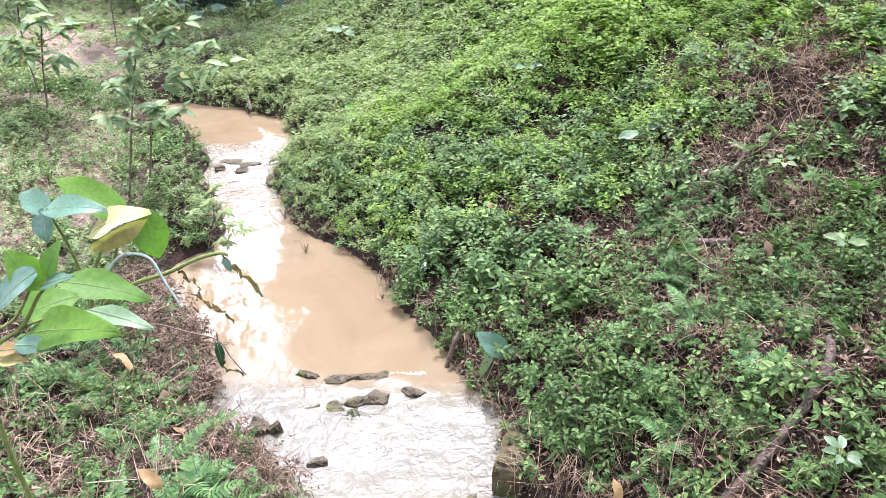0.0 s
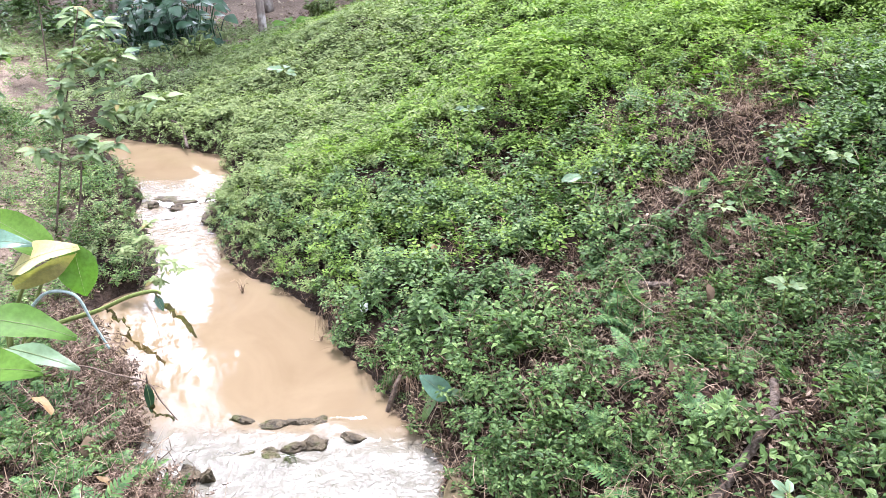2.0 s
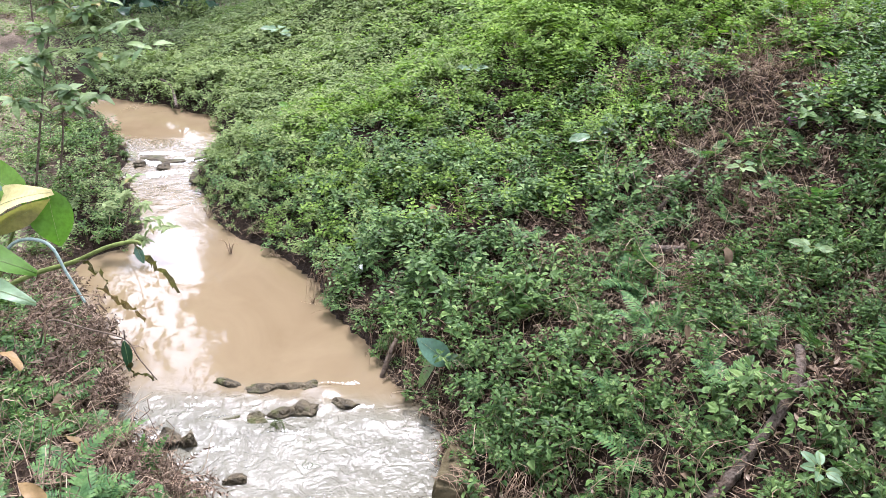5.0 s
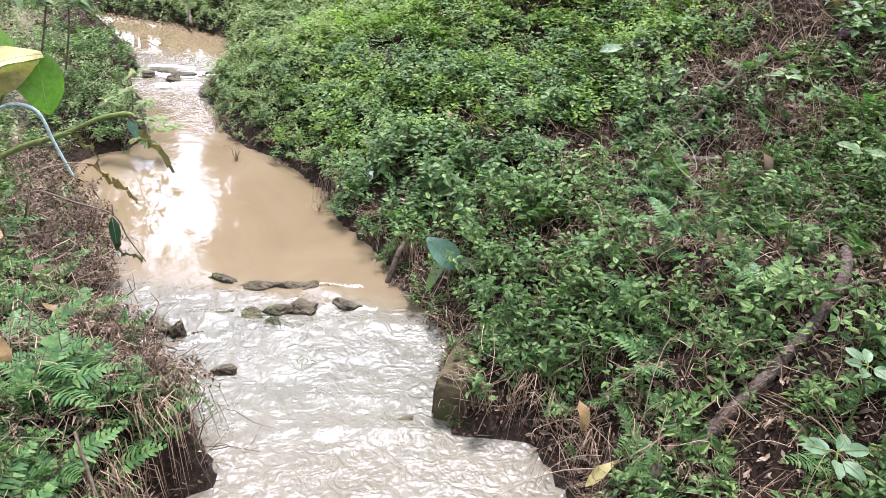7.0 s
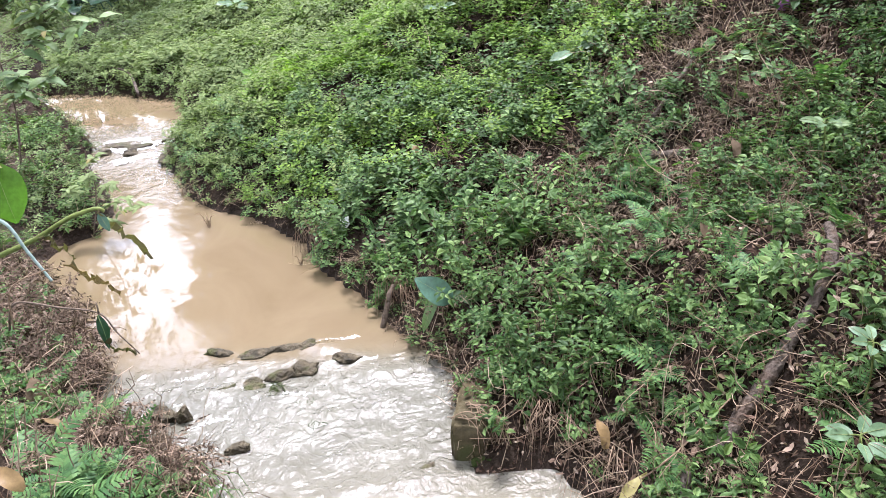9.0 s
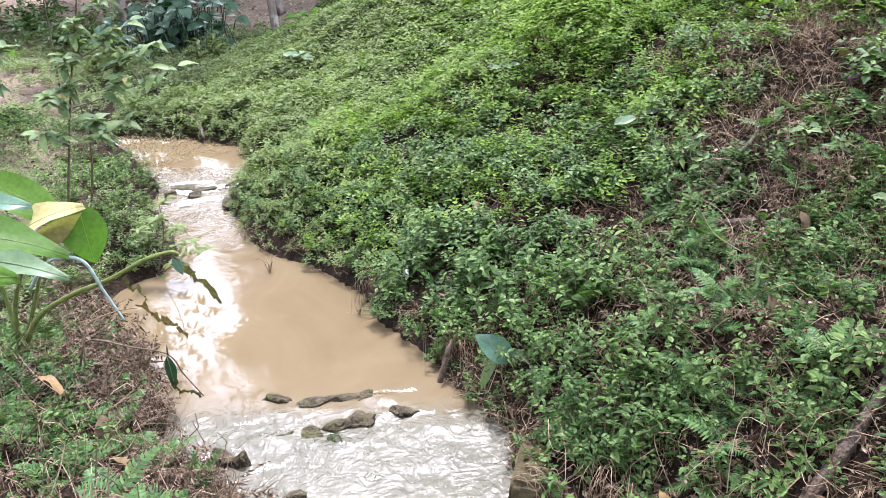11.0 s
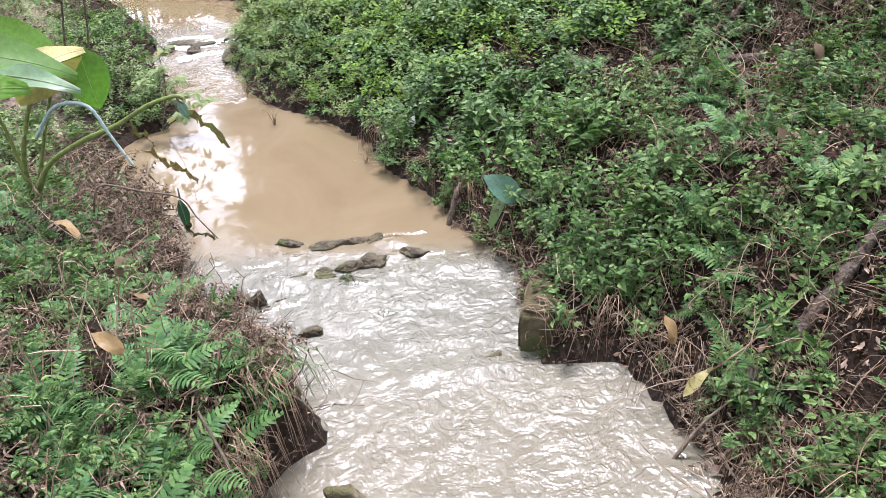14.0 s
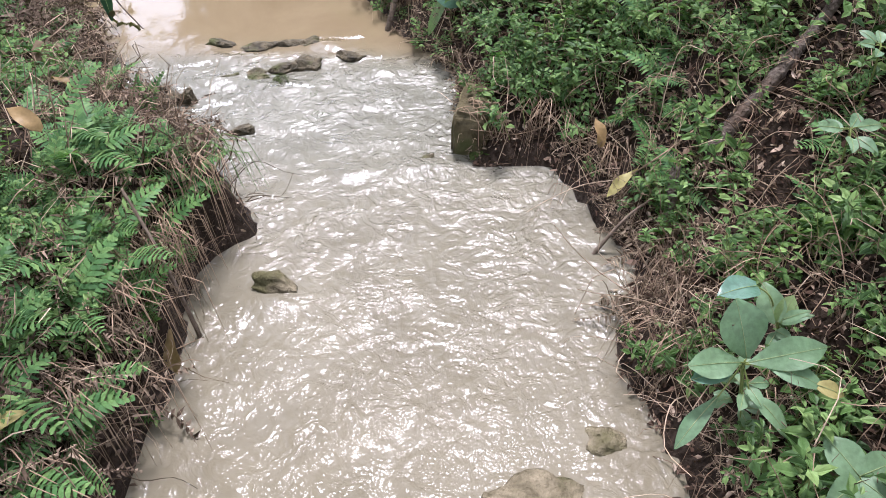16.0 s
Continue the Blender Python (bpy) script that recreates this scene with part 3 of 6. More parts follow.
def tuft_template(seed, stems=4, size=0.18, leaf=0.052, plain=False):
    """A tuft of upright stems, each with crossed pairs of broad pointed leaves up its length, and a few bare dry stems."""
    r = np.random.default_rng(seed)
    bits = []
    for s in range(stems):
        a, rad = r.uniform(0, 6.283), r.uniform(0.02, 0.10)
        foot = np.array([math.cos(a) * rad, math.sin(a) * rad, 0])
        tall = size * r.uniform(0.5, 1.2)
        tip = foot * 1.5 + np.array([r.normal(0, 0.025), r.normal(0, 0.025), tall])
        if not plain:
            bits.append(strip_stem([foot, (foot + tip) / 2 + (r.normal(0, 0.008), r.normal(0, 0.008), 0), tip], [0.0024, 0.002, 0.001], 1))
        turn0 = r.uniform(0, 6.283)
        for k in range(4):
            at = foot + (tip - foot) * (1 - 0.19 * k)
            n = (4, 2, 2, 2)[k] if not plain else (4, 3, 2, 0)[k]
            for j in range(n):
                az = turn0 + 6.283 * j / n + 1.57 * k + r.uniform(-0.35, 0.35)
                ln = leaf * r.uniform(0.75, 1.25) * (0.72, 1.0, 1.1, 1.0)[k]
                one = simple_leaf(ln, ln * r.uniform(0.46, 0.62), r.uniform(0.04, 0.16), r.uniform(0.1, 0.35))
                if plain:
                    one = quad_leaf(one)
                off = np.array([-math.sin(az), math.cos(az), 0.1]) * leaf * 0.2
                bits.append(moved(one, at + off, turned(az, r.uniform(-0.05, 0.4), r.normal(0, 0.15))))
    for s in range(0 if plain else 2):
        b = r.normal(0, 0.04, 2)
        bits.append(strip_stem([(b[0], b[1], 0), (b[0] * 1.6, b[1] * 1.4, size * 0.6), (b[0] * 3.0, b[1] * 2.4, size * r.uniform(0.7, 1.2))], [0.0019, 0.0016, 0.0007], 2))
    return joined(bits)


def pinna(length, width, droop=0.1):
    """A blunt oblong leaflet along +y."""
    v = np.array([(-0.30 * width, 0, 0), (0.30 * width, 0, 0), (0.5 * width, 0.5 * length, 0.02 * length), (-0.5 * width, 0.5 * length, 0.02 * length),
                  (0.14 * width, length, -droop * length), (-0.14 * width, length, -droop * length)])
    return v, np.array([(0, 1, 2, 3), (3, 2, 4, 5)]), np.zeros(2, int)


def frond(length, width, pairs, arch, mat=0, rough=0.0, r=None, curl=0.0):
    """A fern frond along +y, with toothed narrow leaflets on an arching midrib."""
    t = np.linspace(0, 1, 7)
    pts = np.stack([0 * t + curl * t**2 * length, length * t * (1 - 0.2 * arch * t), length * arch * (t - 1.25 * t**2)], 1)
    bits = [strip_stem(pts, np.linspace(0.0022, 0.0008, 7), 1)]
    dead = rough > 0.3
    for k in range(pairs):
        f = 0.12 + 0.86 * k / (pairs - 1)
        c = np.array([np.interp(f, t, pts[:, j]) for j in range(3)])
        ln = width * (math.sin(math.pi * min(1, 0.30 + 0.68 * f) ** 0.9) ** 0.9 + 0.08) * (1 + (r.normal(0, rough) if r is not None else 0))
        wd = max(0.006, 0.86 * length / pairs) * (0.6 if dead else 0.92)
        for side in (-1, 1):
            drop = 0.12 + (abs(r.normal(0, rough)) if r is not None else 0)
            one = quad_leaf(simple_leaf(ln, wd * 1.15, 0.15, drop)) if dead else pinna(ln, wd, drop)
            yaw = side * (-math.pi / 2 + 0.22 + 0.4 * f)
            bits.append(moved(one, c, turned(yaw, 0.05 + (r.normal(0, rough) if r is not None else 0), 0)))
    return joined(bits)


def fern_template(seed, fronds=5, length=0.30, dead=False):
    r = np.random.default_rng(seed)
    bits = []
    for k in range(fronds):
        az = 2 * math.pi * k / fronds + r.uniform(-0.4, 0.4)
        f = frond(length * r.uniform(0.7, 1.2), length * (r.uniform(0.11, 0.18) if dead else r.uniform(0.2, 0.27)), 15 if dead else 13, r.uniform(0.15, 0.5), rough=0.5 if dead else 0.08, r=r, curl=r.normal(0, 0.12 if not dead else 0.35))
        bits.append(moved(f, (0, 0, 0), turned(az, r.uniform(0.2, 0.75) if not dead else r.uniform(-0.25, 0.35), 0)))
    return joined(bits)


def sow(n, x0, x1, y0, y1, rng, where):
    """Points on the ground in a rectangle, kept by the chance that where(x, y, right, d) gives."""
    x, y = rng.uniform(x0, x1, n), rng.uniform(y0, y1, n)
    z, wet, right, d = lie(x, y)
    keep = ~wet & (rng.random(n) < where(x, y, right, d))
    return np.stack([x, y, z], 1)[keep], d[keep]


def litter_patch(x, y):
    """The strip of bare leaf litter that runs up the slope, with smaller bare spots."""
    strip = np.exp(-(((x - 1.75) - 0.42 * (y - 4.8)) / 0.58) ** 2) * np.exp(-((y - 5.1) / 1.45) ** 2)
    strip2 = np.exp(-(((x - 1.0) / 0.5) ** 2) - ((y - 3.9) / 0.35) ** 2)
    return np.clip(1.05 * strip + 0.35 * strip2 + 0.55 * np.clip(vnoise(x, y, 1.9, 21) - 0.15, 0, 1), 0, 1)


def herbs_here(x, y, right, d):
    edge = np.clip((d + 0.02) / 0.08, 0, 1)
    on_right = (1 - 0.90 * litter_patch(x, y)) * np.interp(y, [1.8, 2.4, 3.0, 3.6, 4.4, 5.5], [0.30, 0.34, 0.48, 0.66, 0.80, 1.0])
    on_left = np.clip(0.42 + 0.9 * vnoise(x, y, 1.6, 22) + 0.5 * vnoise(x, y, 4.5, 44), 0.03, 1) * np.interp(y, [2.4, 2.6, 3.6, 4.2], [0.8, 0.7, 0.7, 0.8]) + 0.6 * ((y > 6.0) & (d < 0.7))
    branch = to_line(x, y, np.array([(0.90, 2.36), (1.10, 2.47), (1.43, 2.88)]))
    return edge * np.where(right, on_right, on_left) * np.clip(branch / 0.06 - 1.0, 0, 1)


def sown(name, templates, n, box, where, scale, mats, label, category, tilt=0.25, lift=0.0, grow=None):
    p, d = sow(n, *box, rng, where)
    m = len(p)
    p[:, 2] += lift
    s = scale * rng.uniform(0.65, 1.3, m)
    if grow is not None:
        s = s * grow(p[:, 0], p[:, 1])
    return scatter(name, templates, p, rng.uniform(0, 6.283, m), s, rng.normal(0, tilt, (m, 2)), mats, label, category)


def clumps(x, y):
    """Plants stand taller in clumps."""
    low = np.interp(lie(x, y)[3], [0, 0.10, 0.40], [0.45, 0.68, 1.0])
    return low * (np.interp(y, [1.5, 2.5, 4.0], [1.05, 0.92, 0.92]) + 0.20 * vnoise(x, y, 2.6, 27) + 0.16 * vnoise(x, y, 6.0, 28))


HERBS_LOW = [herb_template(40 + k, 0.14, 2, 0.045, True) for k in range(8)]
FERNS = [fern_template(60 + k) for k in range(6)]
DEAD_FERNS = [fern_template(80 + k, 6, 0.26, True) for k in range(6)]
TUFTS = [tuft_template(140 + k) for k in range(9)]
TUFTS_PLAIN = [tuft_template(160 + k, leaf=0.054, plain=True) for k in range(9)]


def tufts_here(x, y, right, d):
    """Tufts stand in patches, with dark gaps of soil and litter between."""
    gap = np.interp(x, [0.4, 1.2, 1.8], [0.9, 1.0, 1.3]) * np.clip(0.55 + 0.75 * vnoise(x, y, 3.2, 36) + 0.8 * vnoise(x, y, 9.0, 37), 0.04, 1)
    return herbs_here(x, y, right, d) * right * gap * np.interp(y, [4.6, 6.4], [1, 0.0])


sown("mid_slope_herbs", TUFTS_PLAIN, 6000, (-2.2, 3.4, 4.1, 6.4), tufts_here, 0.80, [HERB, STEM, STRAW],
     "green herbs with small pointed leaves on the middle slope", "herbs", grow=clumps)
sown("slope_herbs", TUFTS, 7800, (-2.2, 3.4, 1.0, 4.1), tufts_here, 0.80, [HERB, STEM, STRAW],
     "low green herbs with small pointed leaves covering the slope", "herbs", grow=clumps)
sown("bank_foot_herbs", TUFTS, 200, (0.6, 1.7, 1.0, 2.5), lambda x, y, r, d: r * np.clip(0.22 + 1.2 * vnoise(x, y, 4.0, 41), 0, 1) * np.clip(d / 0.1, 0, 1), 0.6, [HERB, STEM, STRAW],
     "low green herbs at the foot of the slope", "herbs")
def mid_cover(x, y, r, d):
    return herbs_here(x, y, r, d) * r * np.interp(y, [4.4, 6.2, 6.8, 7.6], [0.05, 1, 1, 0.4]) * np.clip(0.68 + 0.6 * vnoise(x, y, 3.0, 38) + 0.7 * vnoise(x, y, 9.0, 39), 0.05, 1)


def top_cover(x, y, r, d):
    return herbs_here(x, y, r, d) * r * np.interp(y, [6.6, 7.4], [0.3, 1]) * np.where(y > 9, np.clip((x + 3.5) / 0.5, 0, 1), 1)


def inner(x, y):
    """1 on the body of the slope, 0 towards the stream's upper bend, where haze pales the herbs' colour."""
    return np.interp(x - 0.15 * (y - 6) + 0.5 * vnoise(x, y, 1.2, 43), [-1.6, 0.4], [0.0, 1.0])


sown("bright_slope_herbs", TUFTS_PLAIN, 11500, (-3.0, 4.2, 4.4, 7.6), lambda x, y, r, d: mid_cover(x, y, r, d) * inner(x, y), 0.75, [HERB_LIT, STEM, STRAW],
     "dense lit green herbs on the upper slope", "herbs", grow=clumps)
sown("muted_slope_herbs", TUFTS_PLAIN, 11500, (-3.0, 1.5, 4.4, 7.6), lambda x, y, r, d: mid_cover(x, y, r, d) * (1 - inner(x, y)), 0.62, [HERB_HAZED, STEM, STRAW],
     "dense green herbs paled by haze above the bend of the stream", "herbs", grow=clumps)
sown("upper_slope_herbs", HERBS_LOW, 30000, (-3.9, 5.0, 6.6, 11.2), lambda x, y, r, d: top_cover(x, y, r, d) * inner(x, y), 1.18, [HERB_LIT, STEM],
     "fine lit green herbs on the upper slope", "herbs", grow=clumps)
sown("upper_muted_herbs", HERBS_LOW, 32000, (-3.9, 3.0, 6.6, 11.2), lambda x, y, r, d: top_cover(x, y, r, d) * (1 - inner(x, y)), 1.03, [HERB_HAZED, STEM],
     "fine green herbs paled by haze on the end of the slope", "herbs", grow=clumps)
sown("far_slope_herbs", HERBS_LOW, 8000, (-3.6, 9, 10.8, 13), lambda x, y, r, d: np.where(r, np.interp(y, [11.5, 12.7], [0.95, 0.25]), 0.3) * np.clip((x + 3.3) / 0.6, 0, 1), 1.1, [HERB_LIT, STEM],
     "lit green herbs on the far end of the slope", "herbs")
sown("side_slope_herbs", HERBS_LOW, 6000, (3.2, 8, 3, 9.5), lambda x, y, r, d: 0.9 + 0 * x, 1.2, [HERB_LIT, STEM],
     "lit green herbs along the crest of the slope", "herbs")
sown("sage_bank_herbs", HERBS_LOW, 30000, (-7.0, -1.5, 4.0, 11), lambda x, y, r, d: ~r * np.clip(0.5 + 0.8 * vnoise(x, y, 1.3, 31), 0.08, 1) * np.where(d < 2.2, 1, 0.55) * np.interp(y, [4.2, 6.0], [0.25, 1]), 0.72, [SAGE, STEM],
     "low grey-green herbs on the low bank", "herbs", grow=clumps)
sown("left_bank_herbs", TUFTS, 4600, (-5.5, -0.7, 1.0, 9.0), lambda x, y, r, d: herbs_here(x, y, r, d) * ~r, 0.66, [HERB, STEM, STRAW],
     "patchy green herbs on the low bank", "herbs", grow=clumps)
sown("far_bank_herbs", HERBS_LOW, 17000, (-11, -2.5, 8.2, 15), lambda x, y, r, d: np.clip(0.65 + vnoise(x, y, 0.9, 23), 0.1, 1), 1.0, [SAGE, STEM],
     "patchy green herbs on the far bank", "herbs")
sown("slope_ferns", FERNS, 420, (-0.6, 3.2, 1.1, 5.5), lambda x, y, r, d: np.clip(0.5 + vnoise(x, y, 1.4, 24), 0, 1) * r * (d > 0.1), 0.50, [FERN, STEM],
     "small green ferns among the herbs", "ferns")
sown("left_bank_ferns", FERNS, 640, (-2.8, -0.75, 1.0, 4.2), lambda x, y, r, d: ~r * (d > 0.04) * np.clip(0.6 + vnoise(x, y, 2.0, 25), 0, 1), 0.42, [FERN, STEM],
     "green ferns on the steep bank", "ferns")
sown("dead_ferns", DEAD_FERNS, 1500, (-2.9, -0.75, 1.0, 4.4), lambda x, y, r, d: ~r * (d > 0.03) * np.clip(0.7 + vnoise(x, y, 1.8, 26), 0.1, 1), 0.7, [DEAD_FERN, STRAW],
     "brown withered fern fronds hanging on the bank", "ferns")
sown("slope_dead_ferns", DEAD_FERNS, 1300, (0, 3.6, 1.1, 6.6), lambda x, y, r, d: r * (0.15 + 0.85 * litter_patch(x, y)), 0.60, [DRY_FROND, STRAW],
     "brown withered fronds between the herbs", "ferns")

sown("edge_dead_ferns", DEAD_FERNS, 2600, (-2.8, 1.2, 1.0, 7.6), lambda x, y, r, d: r * np.interp(d, [0, 0.02, 0.12, 0.22], [0, 1, 0.8, 0]), 0.34, [DRY_FROND, STRAW],
     "brown withered fronds and rootlets on the edge above the water", "ferns", tilt=0.5)

sown("overhanging_dead_ferns", DEAD_FERNS, 420, (-2.6, -1.0, 3.05, 4.6), lambda x, y, r, d: ~r * np.interp(d, [0, 0.02, 0.28, 0.42], [0, 1, 0.8, 0]), 0.72, [DEAD_FERN, STRAW],
     "brown withered fern fronds leaning out over the water", "ferns", tilt=0.45, lift=0.04)

LEAVES = []
for k in range(8):
    rr = np.random.default_rng(100 + k)
    LEAVES.append(simple_leaf(rr.uniform(0.05, 0.10), rr.uniform(0.022, 0.05), rr.uniform(-0.1, 0.5), rr.uniform(-0.3, 0.5)))
sown("leaf_litter", LEAVES, 34000, (-0.4, 3.4, 1.0, 6.6), lambda x, y, r, d: r * (0.5 + 0.5 * litter_patch(x, y)), 0.42, [LITTER],
     "brown dead leaves lying on the slope", "leaf litter", tilt=0.5, lift=0.015)
sown("bank_leaf_litter", LEAVES, 20000, (-6, -0.75, 1.0, 9.5), lambda x, y, r, d: ~r * np.where(y < 3.6, 0.10, 0.75), 0.5, [DEAD_FERN],
     "pinkish brown dead leaves carpeting the low bank", "leaf litter", tilt=0.4, lift=0.015)
sown("far_leaf_litter", LEAVES, 18000, (-13, 5, 9, 24), lambda x, y, r, d: np.where(r & (y < 12), 0.05, 0.9), 1.0, [LIT_LITTER],
     "brown dead leaves under the far trees", "leaf litter", tilt=0.35, lift=0.02)
STALKS = []
for k in range(6):
    rr = np.random.default_rng(130 + k)
    b = rr.normal(0, 0.035, 2)
    STALKS.append(strip_stem([(0, 0, 0), (b[0], b[1], 0.07), (b[0] * 1.7, b[1] * 1.7, 0.10), (b[0] * 2.4, b[1] * 2.4, 0.09)], [0.0016, 0.0014, 0.0012, 0.0006], 0))
sown("dry_stalks", STALKS, 15000, (-0.2, 3.4, 1.0, 6.0), lambda x, y, r, d: r * (0.3 + 0.7 * litter_patch(x, y)), 1.0, [STRAW],
     "thin dry stalks and rootlets on the slope", "stalks", tilt=0.6)
sown("left_dry_stalks", STALKS, 1500, (-2.4, -0.72, 1.0, 3.6), lambda x, y, r, d: 1.0 * ~r, 1.4, [STRAW],
     "thin dry stalks and rootlets on the steep bank", "stalks", tilt=0.7)
STRAWS = []
for k in range(10):
    rr = np.random.default_rng(150 + k)
    ln, b = rr.uniform(0.16, 0.38), rr.normal(0, 0.07, (3, 2))
    STRAWS.append(curve_stem([(0, 0, -0.01), (b[0][0], b[0][1], ln * 0.4), (b[0][0] + b[1][0], b[0][1] + b[1][1], ln * 0.75), (b[0][0] + 2 * b[1][0], b[0][1] + b[2][1], ln)], 0.0024, 0.0010, 4, 3))
sown("slope_straws", STRAWS, 2400, (-0.4, 3.4, 1.0, 6.4), lambda x, y, r, d: r * (d > 0.03) * (np.interp(y, [2.6, 3.4], [0.5, 0.15]) + 0.6 * litter_patch(x, y)), 0.75, [STRAW],
     "long pale dry straws leaning and lying on the slope", "stalks", tilt=0.9, lift=0.02)
sown("edge_straws", STRAWS, 7000, (-2.6, 1.2, 1.0, 7.6), lambda x, y, r, d: r * np.interp(d, [0, 0.015, 0.10, 0.16], [0, 1, 0.8, 0]), 0.42, [STRAW],
     "dry straws and rootlets hanging over the water's edge", "stalks", tilt=1.1, lift=0.03)
sown("bank_edge_straws", STRAWS, 1900, (-1.6, -0.6, 0.9, 3.2), lambda x, y, r, d: ~r * np.interp(d, [0, 0.01, 0.12, 0.2], [0, 1, 0.8, 0]), 0.55, [DRY_FROND],
     "dry straws hanging down the steep bank", "stalks", tilt=1.0, lift=0.04)
sown("foot_straws", STRAWS, 620, (0.45, 1.5, 1.0, 2.8), lambda x, y, r, d: r * (d > 0.02) * np.interp(d, [0.02, 0.5], [1, 0.6]), 0.75, [STRAW],
     "tangled pale dry straws on the muddy foot of the slope", "stalks", tilt=1.0, lift=0.02)
sown("bank_straws", STRAWS, 300, (-2.3, -0.72, 1.0, 3.8), lambda x, y, r, d: 0.9 * ~r * (d > 0.02), 0.65, [DRY_FROND],
     "long pale dry straws on the steep bank", "stalks", tilt=0.9, lift=0.02)
sown("litter_crumbs", LEAVES, 34000, (0.0, 2.8, 1.0, 4.6), lambda x, y, r, d: r * 0.8, 0.24, [LITTER],
     "fine crumbled leaf litter and bark on the slope", "leaf litter", tilt=0.6, lift=0.008)
sown("bank_litter_crumbs", LEAVES, 8000, (-2.4, -0.7, 1.0, 3.6), lambda x, y, r, d: 0.8 * ~r, 0.26, [DEAD_FERN],
     "fine crumbled leaf litter on the steep bank", "leaf litter", tilt=0.6, lift=0.008)
sown("wood_undergrowth", HERBS_LOW, 9000, (-13, 6, 12.5, 25), lambda x, y, r, d: np.clip(0.15 + 1.1 * vnoise(x, y, 0.5, 33), 0, 1), 2.4, [CANOPY, STEM],
     "dark green undergrowth below the far trees", "undergrowth")


# ---- single plants, stones and wood ----
def leaf_between(base, tip, width, droop=0.15, fold=0.2, rows=7, up=(0, 0, 1), wave=0.03, point=1.0):
    """A broad leaf from base to tip, its face towards up."""
    base, tip, up = (np.array(v, float) for v in (base, tip, up))
    ln = np.linalg.norm(tip - base)
    fwd = (tip - base) / ln
    side = np.cross(fwd, up)
    side /= np.linalg.norm(side) + 1e-9
    face = np.cross(side, fwd)
    t = np.linspace(0, 1, rows + 1)
    half = 0.5 * width * np.sin(np.pi * np.clip(t, 0.02, 0.985) ** (0.75 * point)) ** 0.75
    mid = base + fwd * (ln * t)[:, None] + face * (droop * ln * 4 * t * (1 - t) * 0.5)[:, None]
    cols = []
    for s in (-1, -0.5, 0, 0.5, 1):
        lift = fold * half * abs(s) + wave * ln * np.sin(9 * t + 2 * s) * abs(s)
        cols.append(mid + side * (half * s)[:, None] + face * lift[:, None])
    v = np.stack(cols, 1).reshape(-1, 3)
    q = [(i * 5 + j, i * 5 + j + 1, (i + 1) * 5 + j + 1, (i + 1) * 5 + j) for i in range(rows) for j in range(4)]
    return v, np.array(q), np.zeros(len(q), int)


def shift(piece, origin):
    return piece[0] - np.asarray(origin), piece[1], piece[2]


def rock(name, place, size, seed, mat, label, category="rock", group="", lumps=0.34, flat=0.0, yaw=0.0):
    """A weathered stone: a sphere pushed in and out, with a few flat sides."""
    bm = bmesh.new()
    bmesh.ops.create_icosphere(bm, subdivisions=4, radius=1.0)
    r = random.Random(seed)
    cuts = [(Vector((r.gauss(0, 1), r.gauss(0, 1), r.gauss(0, 0.7))).normalized(), r.uniform(0.45, 0.8)) for _ in range(11)]
    off = Vector((r.uniform(0, 50), r.uniform(0, 50), r.uniform(0, 50)))
    for v in bm.verts:
        c = v.co.copy()
        for n, dd in cuts:
            over = c.dot(n) - dd
            if over > 0:
                c -= n * over * 0.8
        c *= 1 + lumps * noise.noise(c * 1.6 + off) + 0.35 * lumps * noise.noise(c * 5 + off) + 0.14 * lumps * noise.noise(c * 14 + off)
        v.co = Vector((c.x * size[0] / 2, c.y * size[1] / 2, c.z * size[2] / 2))
    me = bpy.data.meshes.new(name)
    bm.to_mesh(me)
    bm.free()
    me.materials.append(mat)
    for f in me.polygons:
        f.use_smooth = True
    ob = new(name, me)
    ob.matrix_basis = pose(*place, 0, 0, yaw)
    return tagged(ob, label, category, group)


# stones of the riffle and the weir
for k, (x, y, z, a, b, yaw, label) in enumerate([
        (-1.04, 3.60, 0.010, 0.15, 0.09, -12, "flat dark wet stone of a low ledge across the riffle"), (-0.91, 3.585, 0.014, 0.19, 0.10, 8, "long flat dark wet stone lying across the riffle"),
        (-0.77, 3.60, 0.012, 0.13, 0.08, -5, "flat dark wet stone of a low ledge across the riffle"), (-0.66, 3.62, 0.018, 0.15, 0.09, 14, "small dark wet stone at the head of the riffle"),
        (-0.97, 3.33, -0.006, 0.14, 0.09, 20, "low dark wet stone half under the running water"), (-0.86, 3.36, 0.002, 0.17, 0.11, 5, "flat dark wet stone with green algae in the riffle"),
        (-0.745, 3.385, 0.008, 0.16, 0.10, 25, "flat dark wet stone with green algae in the riffle"), (-0.64, 3.42, 0.014, 0.15, 0.12, 10, "dark wet stone with a dead leaf lying on it")]):
    rock("stone", (x, y, z + 0.004), (a * 1.15, b * 1.1, 0.066), 1 + 20 * k, STONE, label, "stone", "stones in the stream", yaw=yaw, lumps=0.45)
rock("stone", (-1.20, 3.15, 0.025), (0.17, 0.12, 0.11), 5, STONE, "rounded dark wet stone in shallow running water", "stone", "stones in the stream", yaw=-10)
rock("stone", (-1.11, 3.14, 0.030), (0.10, 0.09, 0.09), 6, STONE, "small round mossy stone beside a larger one", "stone", "stones in the stream")
rock("stone", (-1.18, 2.99, 0.022), (0.09, 0.08, 0.08), 7, STONE, "small dark round stone breaking the water", "stone", "stones in the stream")
rock("stone", (-1.08, 2.93, 0.005), (0.07, 0.05, 0.05), 17, STONE, "small dark round stone breaking the water", "stone", "stones in the stream")
